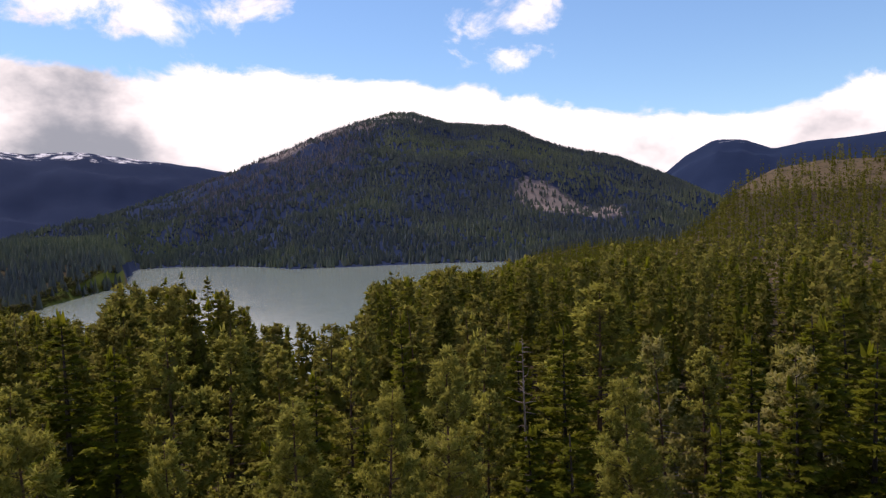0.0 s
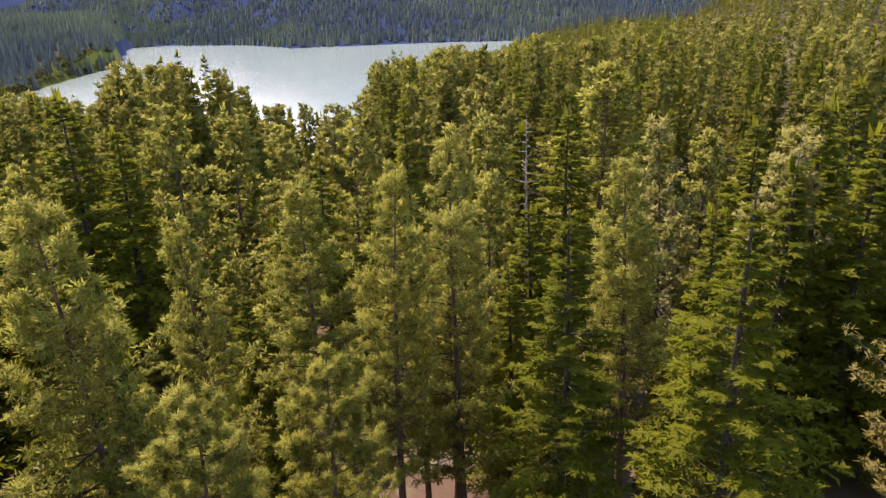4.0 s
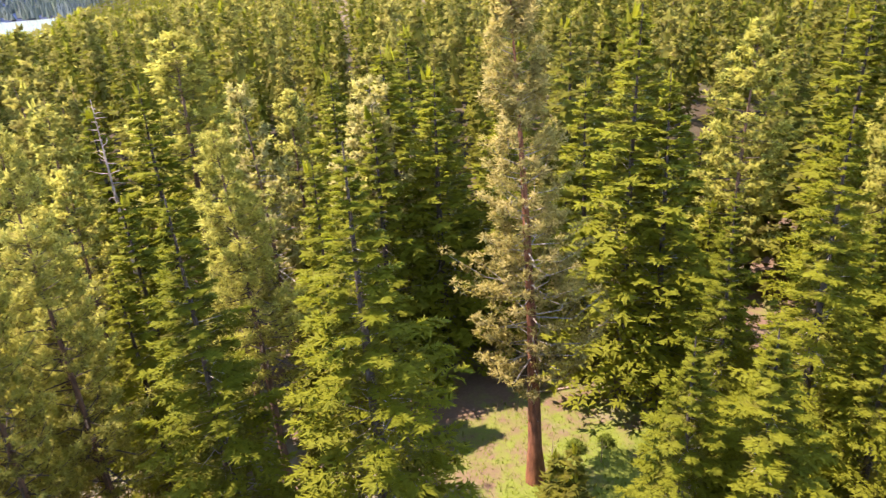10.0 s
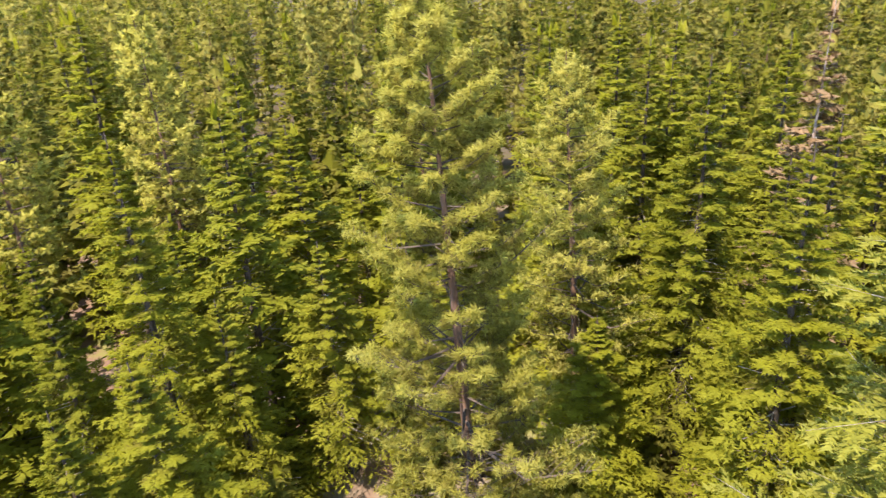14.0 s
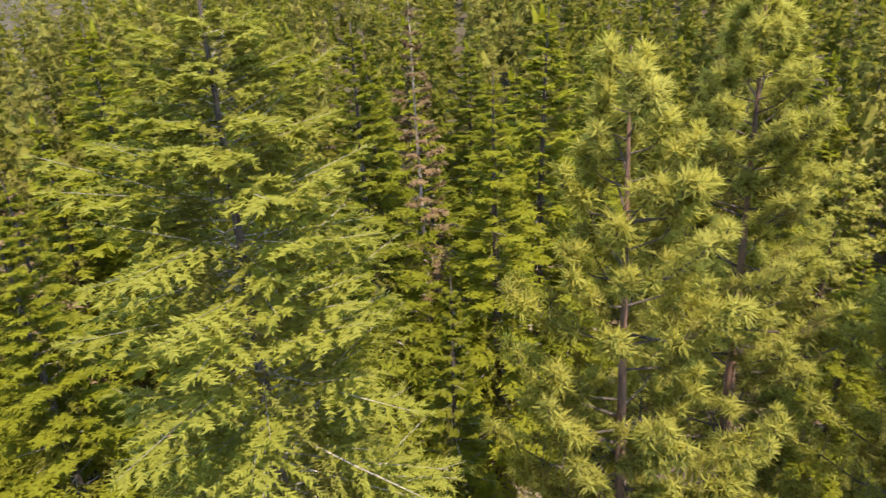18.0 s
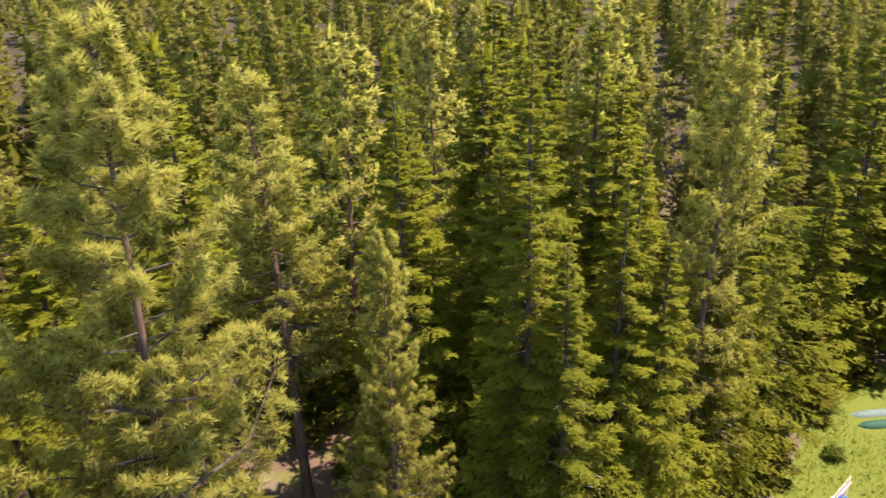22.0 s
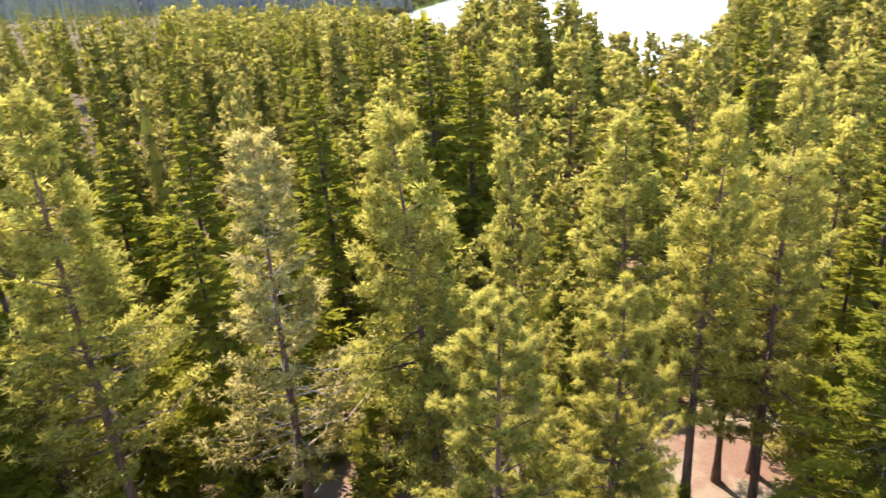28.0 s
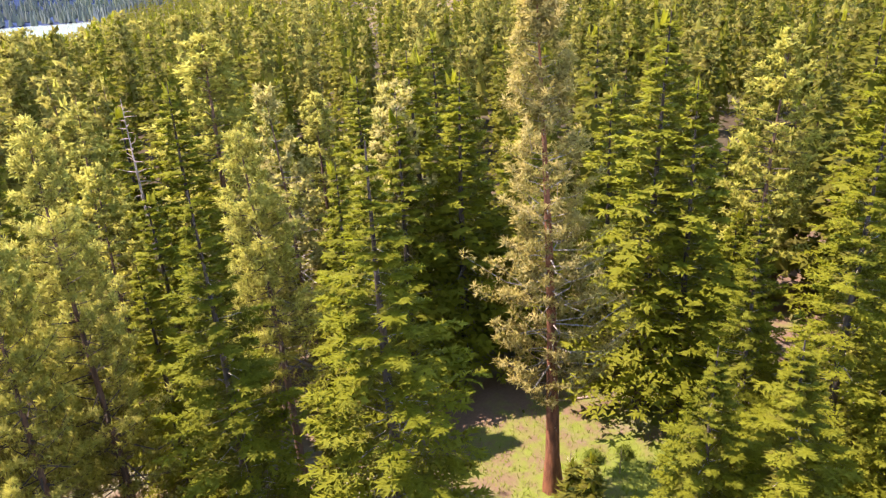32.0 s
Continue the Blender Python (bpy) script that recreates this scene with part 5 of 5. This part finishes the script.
vehicle("pickup_truck", "black pickup truck with a grey load cover parked by the grass", "truck", pose(-56.0, -9.3, 0, 0, 0, 200), CAR_BLACK, 4.1, 1.65, 1.55, (-0.4, 0.8), True)
vehicle("red_truck", "red truck standing in the shade by the dirt track", "truck", pose(-100.2, -14.6, 0, 0, 0, 285), CAR_RED, 4.8, 1.9, 1.8, (-0.6, 1.0), True)


def canoe(m, paint, label):
    """An upturned hull on two bearers."""
    boat = thing("canoe", label, "canoe", m, "upturned canoes on the grass")
    rings = []
    for i in range(15):
        u = i / 14 * 2 - 1
        w = 0.46 * (1 - abs(u) ** 6) + 0.05
        d = 0.55 - 0.2 * abs(u) ** 5
        rings.append([(u * 2.2, w * math.cos(a), 0.12 + d * math.sin(a) ** 0.8) for a in np.linspace(0, math.pi, 11)])
    part("hull", loft(rings, closed=False), paint, boat, smooth=True)
    if paint == HULL_GREEN:
        part("end_panel", loft([[(x, y * 1.04, z * 1.03 + 0.004) for x, y, z in r] for r in rings[12:]], closed=False), HULL_WHITE, boat, "pale bow half", smooth=True)
    part("keel", rod((-1.8, 0, 0.635), (1.8, 0, 0.635), 0.02), paint, boat)
    for x in (-1.2, 1.2):
        part("bearer", block(x - 0.05, -0.55, 0, x + 0.05, 0.55, 0.12, 0.01), WALL_WOOD, boat)
    return boat


canoe(pose(-56.05, -13.6, 0, 0, 0, 144), HULL_PALE, "faded grey-green upturned canoe on the grass")
canoe(pose(-55.2, -12.6, 0, 0, 0, 143), HULL_GREEN, "green upturned canoe with a pale bow on the grass")


def build_bin():
    box = thing("waste_bin", "bright green plastic waste bin beside shrubs", "bin", pose(-53.6, 2.4, 0, 0, 0, 12))
    part("body", loft([[(-0.42 * k, -0.36 * k, z), (0.42 * k, -0.36 * k, z), (0.42 * k, 0.36 * k, z), (-0.42 * k, 0.36 * k, z)] for k, z in ((0.78, 0.05), (1.0, 1.05))]), BIN_GREEN, box)
    part("lid", block(-0.48, -0.42, 1.05, 0.48, 0.42, 1.13, 0.03), BIN_GREEN, box)
    for s in (-1, 1):
        part("wheel", rod((-0.3, s * 0.3, 0.1), (-0.3, s * 0.36, 0.1), 0.1), RUBBER, box)


build_bin()


def build_shed():
    shed = thing("shed", "old brown shed with a mossy leaf-strewn roof", "shed", pose(-71.6, -2.4, 0))
    part("back_wall", block(-1.6, -3.4, 0, -1.48, 3.4, 2.3, 0), WALL_WOOD, shed)
    for y in (-3.4, -0.6, 1.1, 3.28):
        part("partition", block(-1.48, y, 0, 1.5, y + 0.12, 2.35, 0), WALL_WOOD, shed)
    for k, (y0, y1) in enumerate(((-3.28, -2.55), (-1.5, -0.6), (-0.48, 0.1), (1.9, 3.28))):
        part("front_wall", block(1.5, y0, 0, 1.6, y1, 2.35, 0), WALL_WOOD, shed)
    for i in range(9):
        x0, x1 = -2.0 + i * 0.46, -1.5 + i * 0.46
        bm = loft([[(x0, y, 2.32 + 0.05 * i), (x1, y, 2.36 + 0.05 * i), (x1, y, 2.42 + 0.05 * i), (x0, y, 2.40 + 0.05 * i)] for y in (-3.8 + random.uniform(-0.1, 0.1), 3.8 + random.uniform(-0.1, 0.1))])
        part("roof_course", bm, MOSS_ROOF, shed)


build_shed()


def build_wood_pile():
    pile = thing("firewood_pile", "heap of split firewood partly under a small blue sheet", "firewood", pose(-53.5, 24.8, 0))
    for i in range(46):
        a, r = random.uniform(0, 6.28), random.uniform(0, 1.25)
        z = 0.08 + random.uniform(0, 0.75) * (1 - r / 1.4)
        d = random.uniform(0, 3.14)
        c = Vector((r * math.cos(a), r * math.sin(a), z))
        v = Vector((math.cos(d), math.sin(d), random.uniform(-0.25, 0.25))) * 0.24
        part("log", rod(c - v, c + v, random.uniform(0.06, 0.11), sides=6), LOG_BARK, pile)
    sheet = thing("blue_sheet", "small crumpled blue sheet beside the firewood", "sheet", pose(-53.2, 23.1, 0))
    bm = bmesh.new()
    bmesh.ops.create_grid(bm, x_segments=9, y_segments=9, size=0.6)
    for v in bm.verts:
        v.co.z = 0.3 + 0.12 * math.sin(7 * v.co.x + 2) * math.cos(6 * v.co.y) - 0.3 * (v.co.x ** 2 + v.co.y ** 2)
    bmesh.ops.solidify(bm, geom=bm.faces[:], thickness=0.01)
    part("cover", bm, TARP_BLUE, sheet, smooth=True)


build_wood_pile()


def snag(x, y, top):
    """A broken dead trunk with bare stubs."""
    dead = thing("snag", "dead bare pine top with pale broken branches", "dead tree", pose(x, y, 0, 0, 0.6, 40))
    t = np.linspace(0, 1, 12)
    line = np.stack([0.25 * np.sin(5 * t), 0.2 * np.sin(4 * t + 1), t * top], -1)
    tr = new("trunk", trunk_mesh("trunk", line, t, 0.34, BARK_BARE))
    tr.parent = dead
    for i in range(26):
        u = random.uniform(0.6, 0.99)
        z = u * top
        a = random.uniform(0, 6.28)
        l = random.uniform(0.5, 2.3) * (1.25 - u)  + 0.3
        start = Vector((0.25 * math.sin(5 * u), 0.2 * math.sin(4 * u + 1), z))
        mid = start + Vector((math.cos(a), math.sin(a), 0.1)) * l * 0.6
        limb = part("limb", rod(start, mid, 0.05, 0.03, 5), BARK_BARE, dead)
        part("twig", rod(mid, mid + Vector((math.cos(a + 0.4), math.sin(a + 0.4), random.uniform(-0.4, 0.5))) * l * 0.6, 0.03, 0.01, 4), BARK_BARE, limb)


snag(6.0, 61.1, 27.7)


def sapling(x, y, top):
    dead = thing("dead_sapling", "thin leafless grey sapling in the glade", "dead tree", pose(x, y, 0))
    part("trunk", rod((0, 0, 0), (0.1, 0, top), 0.05, 0.012, 6), BARK_BARE, dead)
    for i in range(9):
        z = top * random.uniform(0.35, 0.95)
        a = random.uniform(0, 6.28)
        part("twig", rod((0.1 * z / top, 0, z), (0.1 * z / top + 0.5 * math.cos(a), 0.5 * math.sin(a), z + 0.25), 0.015, 0.004, 4), BARK_BARE, dead)


sapling(31.2, 31.0, 2.6)
sapling(28.6, 33.6, 1.8)


def fallen_log(x, y, turn, length, radius, label):
    log = thing("fallen_log", label, "log", pose(x, y, 0.03, 0, 0, turn))
    t = np.linspace(0, 1, 9)
    line = np.stack([t * length, 0.25 * np.sin(3 * t), radius + 0.04 * np.sin(6 * t)], -1)
    a = np.linspace(0, 6.28, 9)[:-1]
    part("stem", loft([[(p[0], p[1] + radius * (1 - 0.5 * u) * math.cos(k), p[2] + radius * (1 - 0.5 * u) * math.sin(k)) for k in a] for u, p in zip(t, line)]), BARK_BARE, log, smooth=True)
    for i in range(4):
        u = 0.3 + 0.16 * i
        part("stub", rod((u * length, 0, radius), (u * length + 0.3, 0.5 * (-1) ** i, radius + 0.35), 0.035, 0.01, 5), BARK_BARE, log)


fallen_log(1.6, 40.3, 80, 3.6, 0.14, "bleached fallen log lying on pale soil")
fallen_log(8.0, 47.0, 20, 5.0, 0.16, "bleached fallen log lying on pale soil")
fallen_log(36.5, 39.5, 150, 4.5, 0.15, "grey fallen log at the edge of the glade")


def shrub(x, y, size, label="leafy bright green shrub on the forest edge"):
    """A low bush: stems and a crown of small leaves."""
    bush = thing("shrub", label, "shrub", pose(x, y, float(land(np.array([x]), np.array([y]))[0])), "shrubs of the forest edge")
    k = 9
    a = rng.uniform(0, 6.28, k)
    ends = np.stack([np.cos(a) * size * 0.5, np.sin(a) * size * 0.5, np.full(k, size * 0.7)], -1)
    v, f = tubes(np.zeros((k, 3)), ends, np.full(k, 0.03), np.full(k, 0.01), 4)
    st = new("stems", mesh_of("stems", v, f, TWIG))
    st.parent = bush
    tagged(st, kind="stuff")
    n = int(900 * size)
    d = unit(rng.normal(size=(n, 3)))
    d[:, 2] = np.abs(d[:, 2])
    lump = 1 + 0.3 * np.sin(5 * d[:, 0] + 3 * d[:, 1]) * np.cos(4 * d[:, 2])
    c = d * (size * 0.75 * rng.uniform(0.6, 1.0, n) * lump)[:, None] + np.array([0, 0, size * 0.15])
    v, f, soft = blades(c, unit(d + 0.9 * rng.normal(size=(n, 3))), np.full(n, 0.2), np.full(n, 0.13), d + np.array([0, 0, 0.8]))
    cr = new("crown", mesh_of("crown", v, f, SHRUB, normals=soft))
    cr.parent = bush
    tagged(cr, kind="stuff")


shrub(-62.6, 0.6, 2.4)
shrub(-60.2, 2.2, 1.9)
shrub(-57.4, 3.4, 2.2)
shrub(-55.0, 3.9, 1.6)
shrub(-50.5, 3.2, 1.5)
shrub(-48.2, 4.8, 1.8)
shrub(-55.4, 0.8, 0.9, "small yellow-green shrub at the edge of the dirt yard")
shrub(-69.8, -6.0, 1.6)
shrub(-60.5, -15.2, 1.7)
shrub(-53.5, -16.8, 1.5)
shrub(-48.6, -13.8, 1.0)
shrub(30.6, 33.2, 0.9, "bright green shrub growing in the sunny glade")
shrub(33.0, 32.4, 0.8, "bright green shrub growing in the sunny glade")
shrub(28.5, 31.2, 0.6, "bright green shrub growing in the sunny glade")
shrub(-30.5, 29.5, 1.8)
shrub(-57.5, 27.5, 1.6)


def build_grass():
    x, y = rng.uniform(-64, -40, 30000), rng.uniform(-19, 11, 30000)
    x = np.concatenate([x, rng.uniform(17, 42, 16000), rng.uniform(-63, -51, 3000)])
    y = np.concatenate([y, rng.uniform(25, 42, 16000), rng.uniform(22, 32, 3000)])
    g = grass_at(x, y) - 0.5 * dirt_at(x, y) - 2.0 * spot(x, y, -56.0, -13.1, 3.0, 2.4)
    clump = 0.5 + 0.5 * np.sin(1.7 * x + 2 * np.sin(0.9 * y)) * np.cos(1.3 * y + np.sin(1.1 * x))
    ok = rng.uniform(0, 1, len(x)) < g * (0.35 + 0.65 * clump)
    ok &= ~((x > -46) & (x < -32) & (y > -12) & (y < 6))
    x, y = x[ok], y[ok]
    base = np.stack([x, y, land(x, y)], -1)
    n = len(x)
    way = unit(np.stack([rng.normal(0, 0.45, n), rng.normal(0, 0.45, n), np.ones(n)], -1))
    v, f, soft = blades(base, way, rng.uniform(0.18, 0.5, n), rng.uniform(0.035, 0.1, n), rng.normal(size=(n, 3)) + np.array([0, 0, 1.5]))
    tagged(new("grass", mesh_of("grass", v, f, GRASS, normals=soft)), "tall bright green grass and weeds in sunlight", "grass", kind="stuff")


build_grass()
